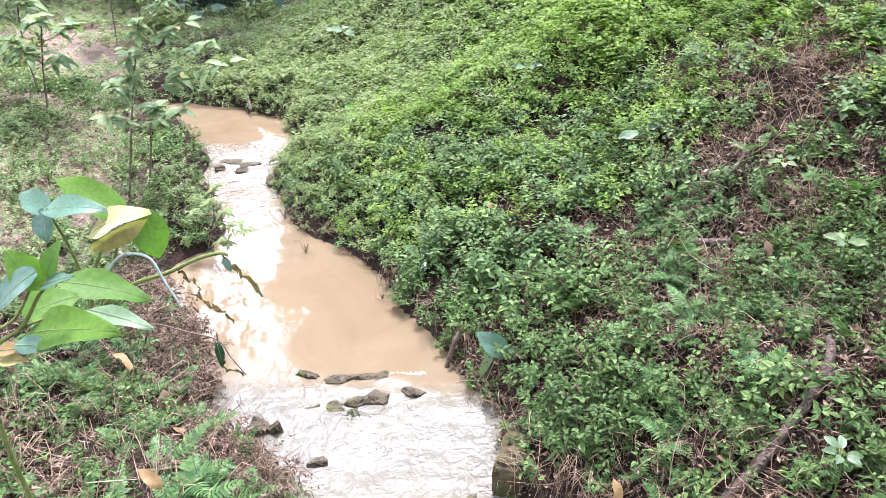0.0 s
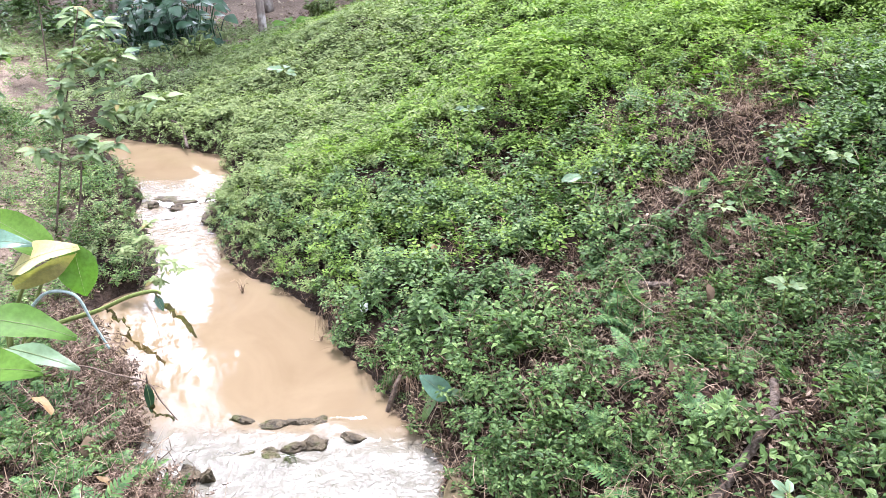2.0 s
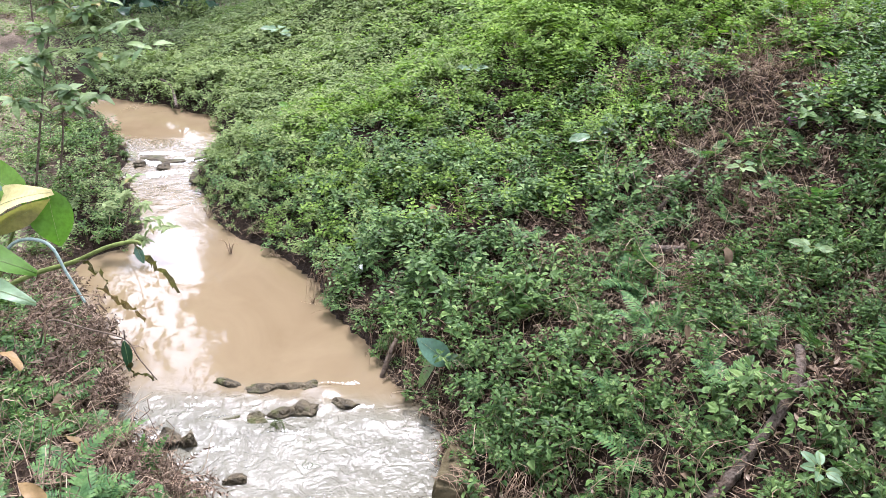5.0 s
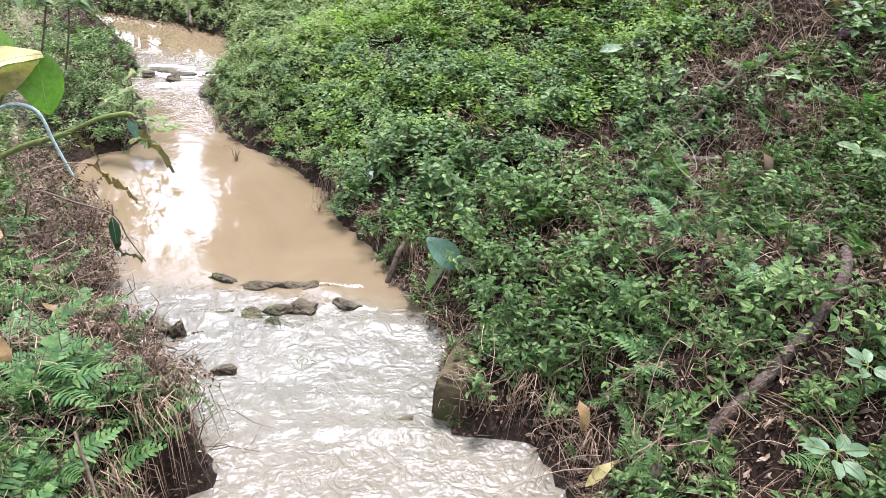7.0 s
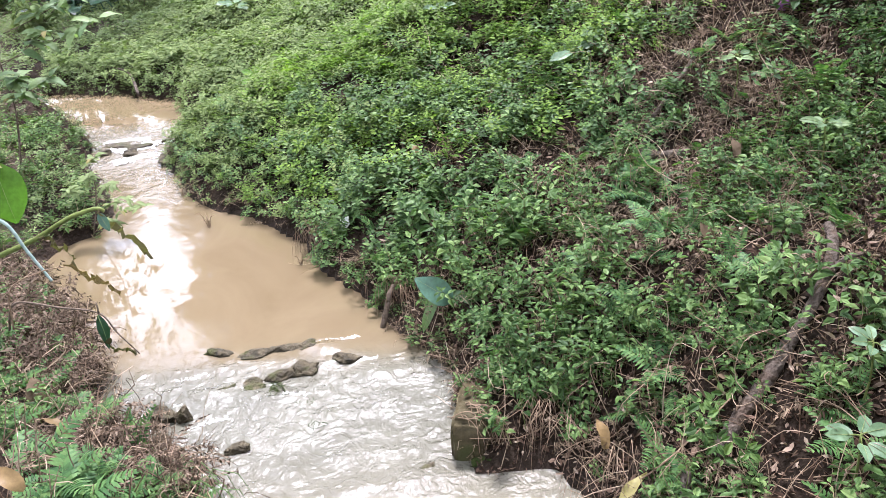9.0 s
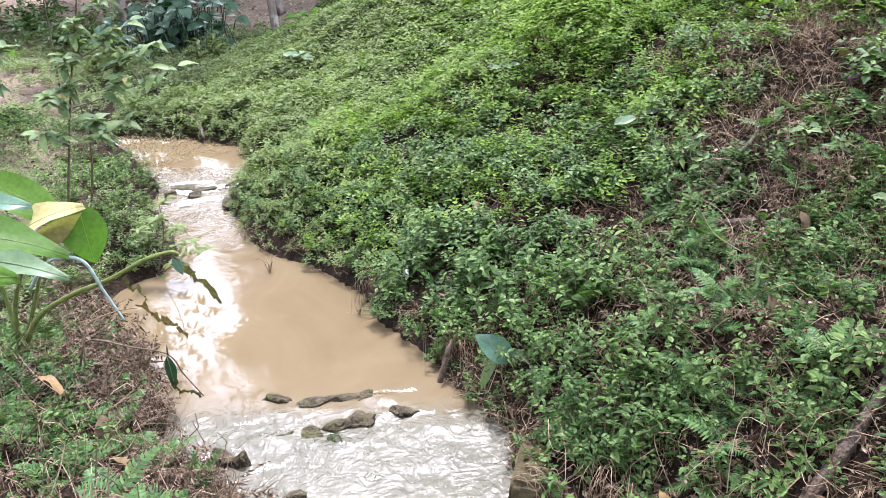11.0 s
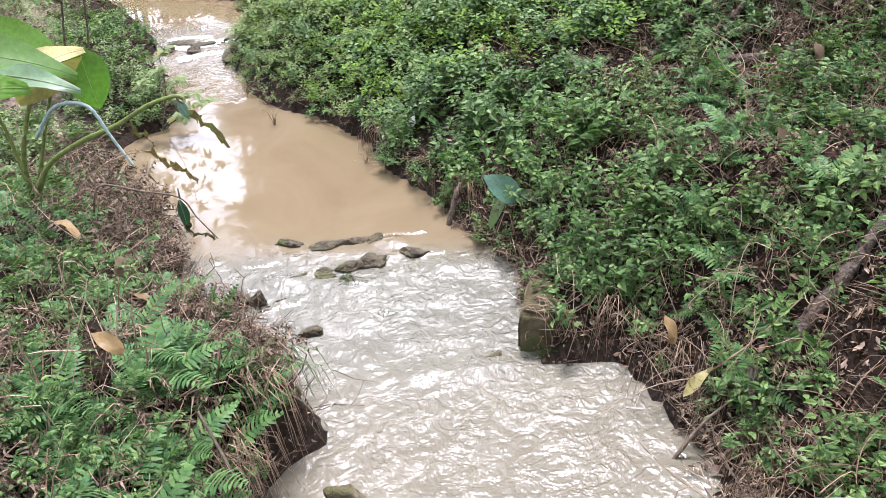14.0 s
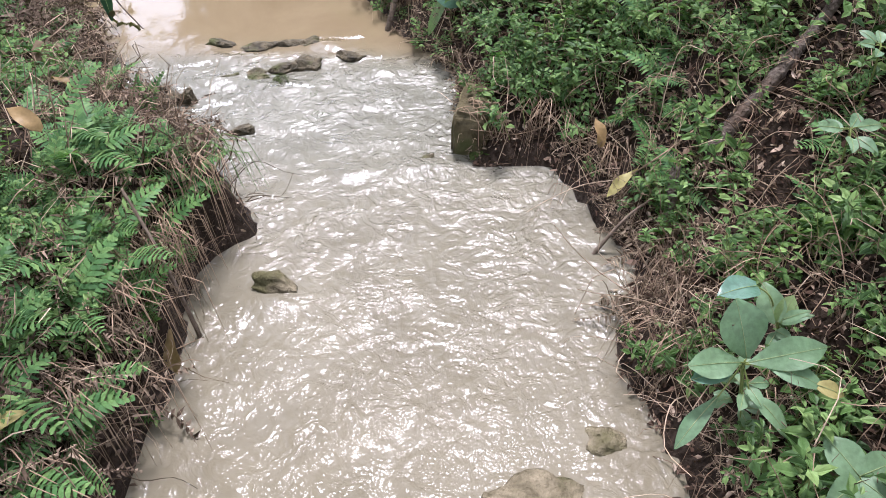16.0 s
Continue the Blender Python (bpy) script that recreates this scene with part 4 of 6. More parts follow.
rock("stone", (-0.44, 3.48, 0.030), (0.15, 0.09, 0.06), 8, STONE, "low drowned stone washed over by the stream", "stone", "stones in the stream")
rock("stone", (-0.84, 2.93, 0.010), (0.14, 0.09, 0.050), 9, STONE, "low drowned stone washed over by the stream", "stone", "stones in the stream")
rock("stone", (-0.10, 2.75, -0.018), (0.18, 0.09, 0.06), 10, STONE, "low drowned stone in front of the block", "stone", "stones in the stream", yaw=15)
rock("stone", (-0.33, 2.70, -0.014), (0.22, 0.10, 0.04), 11, STONE, "low drowned stone washed over by the stream", "stone", "stones in the stream", yaw=10)
rock("stone", (-0.58, 2.04, 0.012), (0.19, 0.12, 0.085), 12, MUD_STONE, "yellowish brown stone with wet mossy patches in the stream", "stone", "stones in the stream", yaw=-12)
rock("boulder", (0.22, 1.20, -0.02), (0.48, 0.30, 0.14), 13, MUD_STONE, "flat mud-coated boulder with a yellow leaf lying on top", "boulder", "stones in the stream", yaw=8)
rock("stone", (0.45, 1.43, -0.01), (0.17, 0.13, 0.07), 14, MUD_STONE, "small mud-coated stone near the water's edge", "stone", "stones in the stream")
rock("stone", (-1.42, 2.98, 0.04), (0.24, 0.18, 0.12), 15, STONE, "dark mossy stone at the foot of the bank", "stone", "stones in the stream")
for k, (x, y, a, b) in enumerate([(-2.55, 6.74, 0.26, 0.14), (-2.32, 6.68, 0.24, 0.12), (-2.40, 6.54, 0.16, 0.10), (-2.15, 6.78, 0.18, 0.10), (-2.05, 6.33, 0.22, 0.16), (-2.62, 6.60, 0.16, 0.12)]):
    rock("stone", (x, y, 0.06), (a * 1.3, b, 0.07), 30 + k, STONE, "dark wet stone in the small weir across the stream", "stone", "weir stones", yaw=20 * k)

def foam_glint_streak(x, y, length, width, yaw, seed, coarse=1.0, n=90):
    """White water, and painted sky glints of the riffle, beside a stone: a broken streak of small froth ridges."""
    r = np.random.default_rng(seed)
    bits = []
    for k in range(n):
        u = r.uniform(-1, 1)
        px, py = u * length / 2, (r.normal(0, 0.45) + 0.5 * math.sin(2.5 * u + seed)) * width / 2
        a, b, c = coarse * r.uniform(0.004, 0.013), coarse * r.uniform(0.0015, 0.0035), coarse * r.uniform(0.001, 0.003)
        t = np.linspace(0, 2 * math.pi, 9)[:-1]
        ring = np.stack([a * np.cos(t) * (1 + 0.3 * np.sin(3 * t + k)), b * np.sin(t), 0 * t - 0.003], 1)
        top = ring * (0.45, 0.45, 0) + (0, 0, c)
        v = np.concatenate([ring, top])
        q = [(i, (i + 1) % 8, 8 + (i + 1) % 8, 8 + i) for i in range(8)] + [(8, 9, 10, 11), (8, 11, 12, 15), (12, 13, 14, 15)]
        bits.append(moved((v, np.array(q), np.zeros(len(q), int)), (px, py, 0), turned(r.normal(0, 0.9))))
    v, q, i = joined(bits)
    ob = new("foam_glint_streak", mesh_np("foam_glint_streak", v, q, [FOAM_GLINT]))
    ob.matrix_basis = pose(x, y, np.interp(y, [2.9, 3.6, 6.3, 6.95], [0.0, 0.03, 0.035, 0.09]) + 0.002, 0, 0, yaw)
    tagged(ob, "broken streak of white water and painted sky glint beside the stones", "foam", "white water")


for k, (x, y, a, b, w) in enumerate([(-0.97, 3.50, 0.22, 0.035, -5), (-1.04, 3.29, 0.30, 0.06, 14), (-0.86, 3.27, 0.16, 0.03, 5), (-0.53, 3.64, 0.26, 0.045, 12), (-0.40, 3.52, 0.22, 0.03, -30), (-1.12, 3.44, 0.20, 0.03, 20), (-1.33, 3.16, 0.18, 0.05, 10), (-0.70, 3.26, 0.22, 0.03, -8), (-1.02, 3.10, 0.20, 0.03, 25), (-0.30, 3.40, 0.18, 0.025, -35), 
                                     (-1.28, 3.05, 0.12, 0.03, 30), (-2.42, 6.64, 0.40, 0.12, 8), (-2.15, 6.74, 0.40, 0.10, 0), (-2.32, 6.46, 0.36, 0.16, 15), (-2.5, 6.82, 0.36, 0.06, 3)]):
    foam_glint_streak(x, y, a, b, w, k, *((2.0, 170) if y > 6 else (1.0, 70)))


def mossy_block():
    """A squared block at the water's edge, moss on its sides and dry grass over its top."""
    base = thing("block", (0.085, 2.79, 0.0), "squared yellow-brown block with moss and dry grass on top", "block", yaw=-10)
    bm = bmesh.new()
    bmesh.ops.create_cube(bm, size=1.0)
    bmesh.ops.bevel(bm, geom=bm.edges[:], offset=0.08, segments=3, affect="EDGES")
    bmesh.ops.subdivide_edges(bm, edges=bm.edges[:], cuts=3, use_grid_fill=True)
    for v in bm.verts:
        c = v.co
        taper = 1 - 0.12 * (c.z + 0.5)
        v.co = Vector((c.x * 0.15 * taper, c.y * 0.30 + 0.13, c.z * 0.22 + 0.05 - 0.03 * c.y))
        v.co += Vector((1, 1, 1)) * 0.009 * noise.noise(v.co * 14) + v.co.normalized() * 0.006 * noise.noise(v.co * 40)
    part("body", bm, BLOCK_STONE, base)
    r = np.random.default_rng(5)
    for k in range(26):
        x0, y0 = r.uniform(-0.05, 0.09), r.uniform(0.02, 0.12)
        dx = r.uniform(0.02, 0.10)
        pts = [(x0 - dx * 0.4, y0 + r.normal(0, 0.02), 0.165), (x0 + dx * 0.5, y0 - 0.03, 0.178 + r.uniform(0, 0.02)), (x0 + dx, y0 - 0.05 + r.normal(0, 0.02), r.uniform(0.06, 0.14))]
        part("dry_stalk", curve_stem(pts, 0.0022, 0.001, 4, 4), STRAW, base)
    lump = rock("moss", (0.07, -0.02, 0.0), (0.20, 0.10, 0.05), 77, MOSS, "", "")
    lump.parent = base


def fallen(name, path, r0, r1, mat, label, category, knots=0.2, fork=None):
    """A dead branch lying on the slope, with bends and knots."""
    bm_v, bm_q, ids = curve_stem(path, r0, r1, 12, 14)
    c = np.array(path[0])
    v = bm_v.copy()
    mid = np.repeat(v[:-2].reshape(-1, 12, 3).mean(1), 12, 0)
    n1 = vnoise(mid[:, 0] * 9 + v[:-2, 2] * 7, mid[:, 1] * 9, 1.0, 51) + 0.6 * vnoise(v[:-2, 0], v[:-2, 2] + v[:-2, 1], 60, 52)
    v[:-2] = mid + (v[:-2] - mid) * (1 + knots * n1)[:, None]
    base = thing(name, tuple(c), label, category)
    part("stem", shift((v, bm_q, ids), c), mat, base)
    if fork:
        part("side_branch", shift(curve_stem(fork, r0 * 0.45, r0 * 0.2, 8, 8), c), mat, base)
    return base


mossy_block()
LOG = [(0.89, 2.42, 0.25), (0.99, 2.49, 0.36), (1.09, 2.55, 0.46), (1.17, 2.62, 0.53), (1.25, 2.68, 0.60), (1.34, 2.77, 0.68), (1.40, 2.86, 0.75), (1.43, 2.97, 0.79)]
fallen("fallen_branch", LOG, 0.027, 0.020, DEADWOOD, "crooked grey-brown dead branch lying down the slope", "branch",
       fork=[LOG[5], (1.40, 2.78, 0.75), (1.47, 2.78, 0.77)])
fallen("broken_stake", [(0.715, 2.16, 0.0), (0.745, 2.25, 0.12), (0.775, 2.36, 0.25)], 0.022, 0.015, DEADWOOD, "weathered splintered stick leaning on the muddy bank", "stick")
fallen("stick", [(0.50, 2.20, -0.01), (0.60, 2.24, 0.12), (0.68, 2.26, 0.19)], 0.007, 0.004, TWIG, "thin dark stick dipping into the water", "stick")
fallen("stick", [(-0.77, 1.82, -0.02), (-0.80, 1.84, 0.15), (-0.86, 1.90, 0.33), (-0.95, 2.0, 0.45)], 0.007, 0.005, TWIG, "thin dark stick standing against the steep bank", "stick")
fallen("fallen_branch", [(1.02, 4.10, height(1.02, 4.10) + 0.06), (1.12, 4.08, height(1.12, 4.08) + 0.05), (1.25, 4.05, height(1.25, 4.05) + 0.03)], 0.022, 0.018, DEADWOOD, "short grey piece of dead branch on the litter", "branch")
fallen("fallen_branch", [(1.15, 4.36, height(1.15, 4.36) + 0.05), (1.28, 4.48, height(1.28, 4.48) + 0.05), (1.42, 4.62, height(1.42, 4.62) + 0.06)], 0.013, 0.010, DEADWOOD, "thin dead branch lying on the leaf litter", "branch")
fallen("stick", [(0.55, 2.46, 0.05), (0.74, 2.42, 0.26), (0.95, 2.50, 0.42)], 0.003, 0.002, STRAW, "thin dry stalk lying across the bank", "stick")
fallen("fallen_branch", [(-1.75, 6.52, 0.10), (-1.5, 6.7, 0.20), (-1.25, 6.95, 0.30)], 0.016, 0.010, DEADWOOD, "dark dead branch at the foot of the slope", "branch")
fallen("fallen_branch", [(-2.75, 7.95, 0.16), (-2.95, 8.35, 0.28), (-3.3, 8.6, 0.30)], 0.014, 0.009, DEADWOOD, "dark dead branch on the far bank", "branch")
fallen("stick", [(-0.30, 3.72, -0.01), (-0.25, 3.76, 0.16), (-0.22, 3.80, 0.22)], 0.014, 0.010, TWIG, "short dark stub of wood at the water's edge", "stick")


# broad-leaved plants
def plant(name, origin, label, category, stems, leaves, stem_mat=STEM, group="", point=1.0):
    """stems: (points, r0, r1[, material]); leaves: (base, tip, width, material[, droop, up, label])."""
    base = thing(name, origin, label, category, group)
    for s in stems:
        part("stem", shift(curve_stem(s[0], s[1], s[2]), origin), s[3] if len(s) > 3 else stem_mat, base)
    for lf in leaves:
        b, t, w, mat = lf[:4]
        droop = lf[4] if len(lf) > 4 else 0.15
        up = lf[5] if len(lf) > 5 else (0, -0.4, 1)
        ob = part("leaf", shift(leaf_between(b, t, w, droop, up=up, point=point), origin), mat, base, lf[6] if len(lf) > 6 else "")
        rib = leaf_between(b, t, w, droop, up=up)[0].reshape(-1, 5, 3)[:, 2] + np.array([0, 0, 0.0012])
        part("midrib", shift(curve_stem(rib, 0.0014, 0.0005, 4, 1), origin), RIB if mat not in (WITHERED, BROWN_LEAF) else TWIG, ob)
    return base


def torn(name, line_, width, mat, parent, origin, seed, label):
    """A withered leaf hanging in shreds: a crumpled, ragged strip with holes."""
    r = np.random.default_rng(seed)
    p = np.array(line_, float)
    u = np.linspace(0, len(p) - 1, 15)
    c = np.stack([np.interp(u, range(len(p)), p[:, k]) for k in range(3)], 1) + r.normal(0, 0.006, (15, 3))
    side = np.array([0.55, -0.45, 0.7])
    v, q = [], []
    for k in range(15):
        w = width * (0.35 + 0.65 * math.sin(math.pi * min(1, 0.15 + k / 17))) 
        for e in (-1, -0.35, 0.3, 1):
            v.append(c[k] + side * e * w * 0.5 * r.uniform(0.45, 1.15) + r.normal(0, 0.005, 3))
    for k in range(14):
        for e in range(3):
            if e == 1 or r.random() < 0.68:
                q.append((4 * k + e, 4 * k + e + 1, 4 * k + e + 5, 4 * k + e + 4))
    part(name, shift((np.array(v), np.array(q), np.zeros(len(q), int)), origin), mat, parent, label, smooth=False)


def stalked(leaves, r):
    """Sets leaves off their stem on short stalks, at uneven heights."""
    out, stalks = [], []
    for lf in leaves:
        b, t = np.array(lf[0]), np.array(lf[1])
        up = np.array([0, 0, r.uniform(-0.03, 0.02)])
        mid = b + (t - b) * r.uniform(0.18, 0.34) + up * 0.5
        stalks.append(([tuple(b), tuple((b + mid) / 2 + np.array([0, 0, 0.004])), tuple(mid)], 0.0022, 0.0016))
        out.append((tuple(mid), tuple(t + up)) + tuple(lf[2:]))
    return out, stalks


G1 = (-2.26, 3.62, height(-2.26, 3.62))
TARO_PLANT = plant("taro_plant", G1, "large-leaved plant with one yellowing leaf and torn withered leaves", "plant",
      [([G1, (-2.20, 3.57, 0.55), (-2.10, 3.55, 0.77), (-2.016, 3.52, 0.895)], 0.014, 0.008),
       ([G1, (-2.25, 3.6, 0.70), (-2.283, 3.52, 1.07)], 0.011, 0.006),
       ([G1, (-2.06, 3.62, 0.72), (-1.911, 3.6, 0.998)], 0.011, 0.006),
       ([(-2.054, 3.5, 0.70), (-1.904, 3.45, 0.852), (-1.747, 3.42, 0.862), (-1.675, 3.40, 0.731), (-1.603, 3.38, 0.594)], 0.009, 0.006, PALE_STEM),
       ([G1, (-2.12, 3.59, 0.50), (-1.92, 3.55, 0.632), (-1.702, 3.52, 0.723), (-1.524, 3.50, 0.817), (-1.40, 3.50, 0.853), (-1.36, 3.50, 0.84)], 0.015, 0.008),
       ([(-1.75, 3.25, 0.45), (-1.677, 3.20, 0.66), (-1.54, 3.20, 0.728), (-1.435, 3.20, 0.744)], 0.004, 0.002, STRAW),
       ([(-1.80, 3.30, 0.42), (-1.709, 3.25, 0.571), (-1.523, 3.22, 0.553), (-1.361, 3.20, 0.525), (-1.305, 3.19, 0.433), (-1.235, 3.18, 0.333)], 0.005, 0.0025, TWIG),
       ([(-1.361, 3.20, 0.525), (-1.359, 3.20, 0.572)], 0.004, 0.003, TWIG)],
      [((-1.90, 3.60, 0.99), (-2.31, 3.70, 1.17), 0.18, BROAD, 0.12, (0.25, -0.8, 0.9), "large fresh green leaf"),
       ((-2.30, 3.50, 1.075), (-1.95, 3.50, 1.085), 0.14, BROAD_BLUE, 0.15, (0, -0.5, 1), "glossy bluish leaf"),
       ((-2.26, 3.50, 1.07), (-2.46, 3.60, 1.13), 0.13, BROAD_BLUE, 0.1, (0, -0.7, 0.9), "glossy bluish leaf"),
       ((-2.283, 3.50, 1.09), (-2.268, 3.42, 0.935), 0.14, BROAD_BLUE, 0.1, (-0.2, -0.9, 0.4), "glossy bluish leaf"),
       ((-2.125, 3.57, 0.905), (-1.735, 3.52, 1.07), 0.17, CREAM_LEAF, 0.15, (-0.15, -0.55, 1), "yellowing folded leaf"),
       ((-2.06, 3.46, 0.88), (-1.732, 3.48, 1.055), 0.11, YELLOW_LEAF, 0.10, (0.5, -1, -0.2), "yellowing folded leaf"),
       ((-1.775, 3.55, 1.06), (-1.735, 3.50, 0.815), 0.20, BROAD, 0.08, (0.2, -1, 0.15), "hanging green leaf"),
       ((-1.380, 3.49, 0.835), (-1.346, 3.47, 0.760), 0.040, BROAD_BLUE, 0.1, (0.3, -1, 0.3), "remnant of a green leaf"),
       ((-1.368, 3.20, 0.515), (-1.357, 3.19, 0.362), 0.045, TARO, 0.1, (1, -1, 0.3), "remnant of a green leaf")])
for k, (way, w, m) in enumerate([([(-1.66, 3.50, 0.755), (-1.60, 3.50, 0.71), (-1.56, 3.50, 0.66), (-1.55, 3.50, 0.59)], 0.055, WITHERED),
                                 ([(-1.575, 3.48, 0.625), (-1.49, 3.48, 0.55), (-1.43, 3.47, 0.52), (-1.375, 3.46, 0.47)], 0.065, OCHRE_LEAF),
                                 ([(-1.39, 3.50, 0.85), (-1.33, 3.50, 0.76), (-1.27, 3.49, 0.70), (-1.20, 3.48, 0.62)], 0.075, WITHERED),
                                 ([(-1.375, 3.19, 0.41), (-1.33, 3.19, 0.36), (-1.245, 3.18, 0.335)], 0.04, WITHERED)]):
    torn("leaf", way, w, m, TARO_PLANT, G1, 500 + k, "torn withered leaf in shreds")
G2 = (-1.55, 1.95, height(-1.55, 1.95))
plant("broadleaf_shrub", G2, "young shrub with large bright green oval leaves", "shrub",
      [([G2, (-1.52, 1.86, 1.0), (-1.431, 1.80, 1.379), (-1.264, 1.77, 1.528), (-1.164, 1.76, 1.654), (-1.071, 1.76, 1.698)], 0.010, 0.004),
       ([(-1.46, 1.82, 1.30), (-1.397, 1.80, 1.461), (-1.279, 1.78, 1.556), (-1.173, 1.76, 1.699)], 0.006, 0.004),
       ([(-1.30, 1.78, 1.49), (-1.262, 1.88, 1.55), (-1.239, 1.95, 1.571)], 0.005, 0.004),
       ([(-1.264, 1.77, 1.528), (-1.15, 1.79, 1.56), (-1.065, 1.80, 1.569)], 0.004, 0.003)],
      [((-1.275, 1.78, 1.492), (-0.918, 1.68, 1.58), 0.135, BROAD, 0.12, (0.05, -0.55, 1), "bright green oval leaf"),
       ((-1.245, 1.95, 1.572), (-0.99, 2.0, 1.486), 0.115, BROAD, 0.12, (0.15, -0.35, 1), "bright green oval leaf"),
       ((-1.275, 1.80, 1.545), (-1.155, 1.90, 1.555), 0.125, BROAD, 0.1, (0, -0.7, 1), "bright green oval leaf"),
       ((-1.160, 1.76, 1.665), (-1.250, 1.78, 1.768), 0.095, BROAD, 0.1, (0.2, -0.9, 0.5), "bright green oval leaf"),
       ((-1.140, 1.76, 1.700), (-1.100, 1.80, 1.790), 0.060, BROAD, 0.1, (-0.2, -0.9, 0.4), "young yellow-green leaf"),
       ((-1.150, 1.74, 1.728), (-1.275, 1.70, 1.625), 0.100, BROAD_BLUE, 0.1, (-0.2, -0.6, 1), "bluish green leaf"),
       ((-1.160, 1.75, 1.672), (-1.045, 1.74, 1.715), 0.045, BROAD_BLUE, 0.1, (0, -0.5, 1), "bluish green leaf"),
       ((-1.070, 1.80, 1.570), (-0.865, 1.76, 1.538), 0.060, BROAD_PALE, 0.08, (0, -0.4, 1), "grey-blue leaf"),
       ((-1.250, 1.70, 1.512), (-1.135, 1.70, 1.505), 0.060, BROAD_BLUE, 0.1, (0, -0.5, 1), "bluish green leaf"),
       ((-1.312, 1.70, 1.489), (-1.221, 1.70, 1.498), 0.045, OCHRE_LEAF, 0.1, (0, -0.5, 1), "withered ochre leaf"),
       ((-1.300, 1.68, 1.469), (-1.210, 1.68, 1.474), 0.040, YELLOW_LEAF, 0.1, (0, -0.5, 1), "pale withered leaf")])
G3 = (0.78, 1.40, height(0.78, 1.40))
C3 = (0.741, 1.44, 0.332)
G3_LEAVES = [((0.750, 1.45, 0.342), (0.712, 1.53, 0.475), 0.125, BROAD_PALE, 0.10, (0.1, -0.9, 0.75)), ((0.748, 1.43, 0.350), (0.945, 1.46, 0.372), 0.085, BROAD_PALE, 0.15, (0.1, -0.6, 1)),
       ((0.730, 1.435, 0.345), (0.588, 1.40, 0.372), 0.080, BROAD_PALE, 0.12, (-0.1, -0.5, 1)), ((0.715, 1.425, 0.330), (0.598, 1.38, 0.345), 0.060, BROAD_BLUE, 0.12, (0, -0.2, 1)),
       ((0.790, 1.42, 0.345), (0.925, 1.38, 0.318), 0.060, BROAD_PALE, 0.2, (0.1, -0.4, 1)), ((0.895, 1.385, 0.325), (0.975, 1.36, 0.303), 0.045, YELLOW_LEAF, 0.2, (0.1, -0.4, 1), "yellow withered leaf tip"),
       ((0.680, 1.39, 0.262), (0.563, 1.28, 0.200), 0.050, BROAD_PALE, 0.2, (-0.5, -0.5, 0.8)), ((0.755, 1.39, 0.285), (0.842, 1.30, 0.218), 0.050, BROAD_PALE, 0.2, (0.4, -0.6, 0.8)),
       ((0.750, 1.37, 0.185), (0.820, 1.34, 0.188), 0.035, BROAD_PALE, 0.2, (0, -0.6, 1))]
G3_STALKS = [([C3, tuple((np.array(C3) + lf[0]) / 2 + (0, 0, 0.004)), lf[0]], 0.0028, 0.0018) for lf in G3_LEAVES if lf[3] is not YELLOW_LEAF]
for a in range(12):
    c, z, q = (0.765 - 0.005 * a % 0.03, 1.425), 0.17 + 0.012 * a, 2.4 * a
    G3_LEAVES.append(((c[0] + 0.015 * math.cos(q), c[1] + 0.015 * math.sin(q), z), (c[0] + 0.075 * math.cos(q), c[1] + 0.075 * math.sin(q) - 0.01, z + 0.012 * math.sin(3.0 * a)), 0.034, BROAD_PALE))
plant("broadleaf_seedling", G3, "pale green seedling with a rosette of broad veined leaves", "plant",
      [([G3, (0.765, 1.42, 0.18), C3], 0.006, 0.005)] + G3_STALKS, G3_LEAVES, point=1.55)
G4 = (0.90, 1.60, height(0.90, 1.60))
plant("broadleaf_seedling", G4, "small seedling with light green round leaves", "plant", [([G4, (0.885, 1.59, 0.28), (0.868, 1.58, 0.335)], 0.004, 0.003), ([(0.885, 1.59, 0.28), (0.85, 1.62, 0.38), (0.809, 1.64, 0.408)], 0.003, 0.002)],
      [((0.865, 1.58, 0.330), (0.843, 1.67, 0.392), 0.075, BROAD_PALE, 0.1, (-0.4, -0.7, 0.8)), ((0.867, 1.58, 0.334), (0.912, 1.63, 0.382), 0.070, SAPLING, 0.1, (0.3, -0.8, 0.8)),
       ((0.812, 1.64, 0.408), (0.690, 1.58, 0.433), 0.085, BROAD_BLUE, 0.1, (0, -0.1, 1)), ((0.871, 1.57, 0.352), (0.93, 1.56, 0.397), 0.030, BROAD_PALE), ((0.875, 1.58, 0.33), (0.95, 1.57, 0.37), 0.028, BROAD_PALE),
       ((0.87, 1.58, 0.30), (0.91, 1.55, 0.29), 0.035, BROAD_PALE), ((0.875, 1.58, 0.29), (0.84, 1.54, 0.27), 0.03, BROAD_PALE)], point=1.0)
G5 = (0.97, 1.14, height(0.97, 1.14))
plant("broadleaf_seedling", G5, "seedling with broad bluish green leaves at the bank's foot", "plant", [([G5, (0.96, 1.15, 0.24), (0.95, 1.16, 0.27)], 0.005, 0.004)],
      [((0.95, 1.16, 0.27), (0.89, 1.25, 0.30), 0.09, BROAD_PALE, 0.1, (0, -0.5, 1)), ((0.95, 1.16, 0.27), (1.06, 1.20, 0.28), 0.08, BROAD_PALE, 0.1, (0, -0.4, 1)),
       ((0.95, 1.15, 0.27), (0.86, 1.10, 0.24), 0.07, BROAD_PALE), ((0.95, 1.15, 0.27), (1.02, 1.08, 0.25), 0.07, BROAD_PALE)])
G6 = (0.03, 3.66, height(0.03, 3.66))
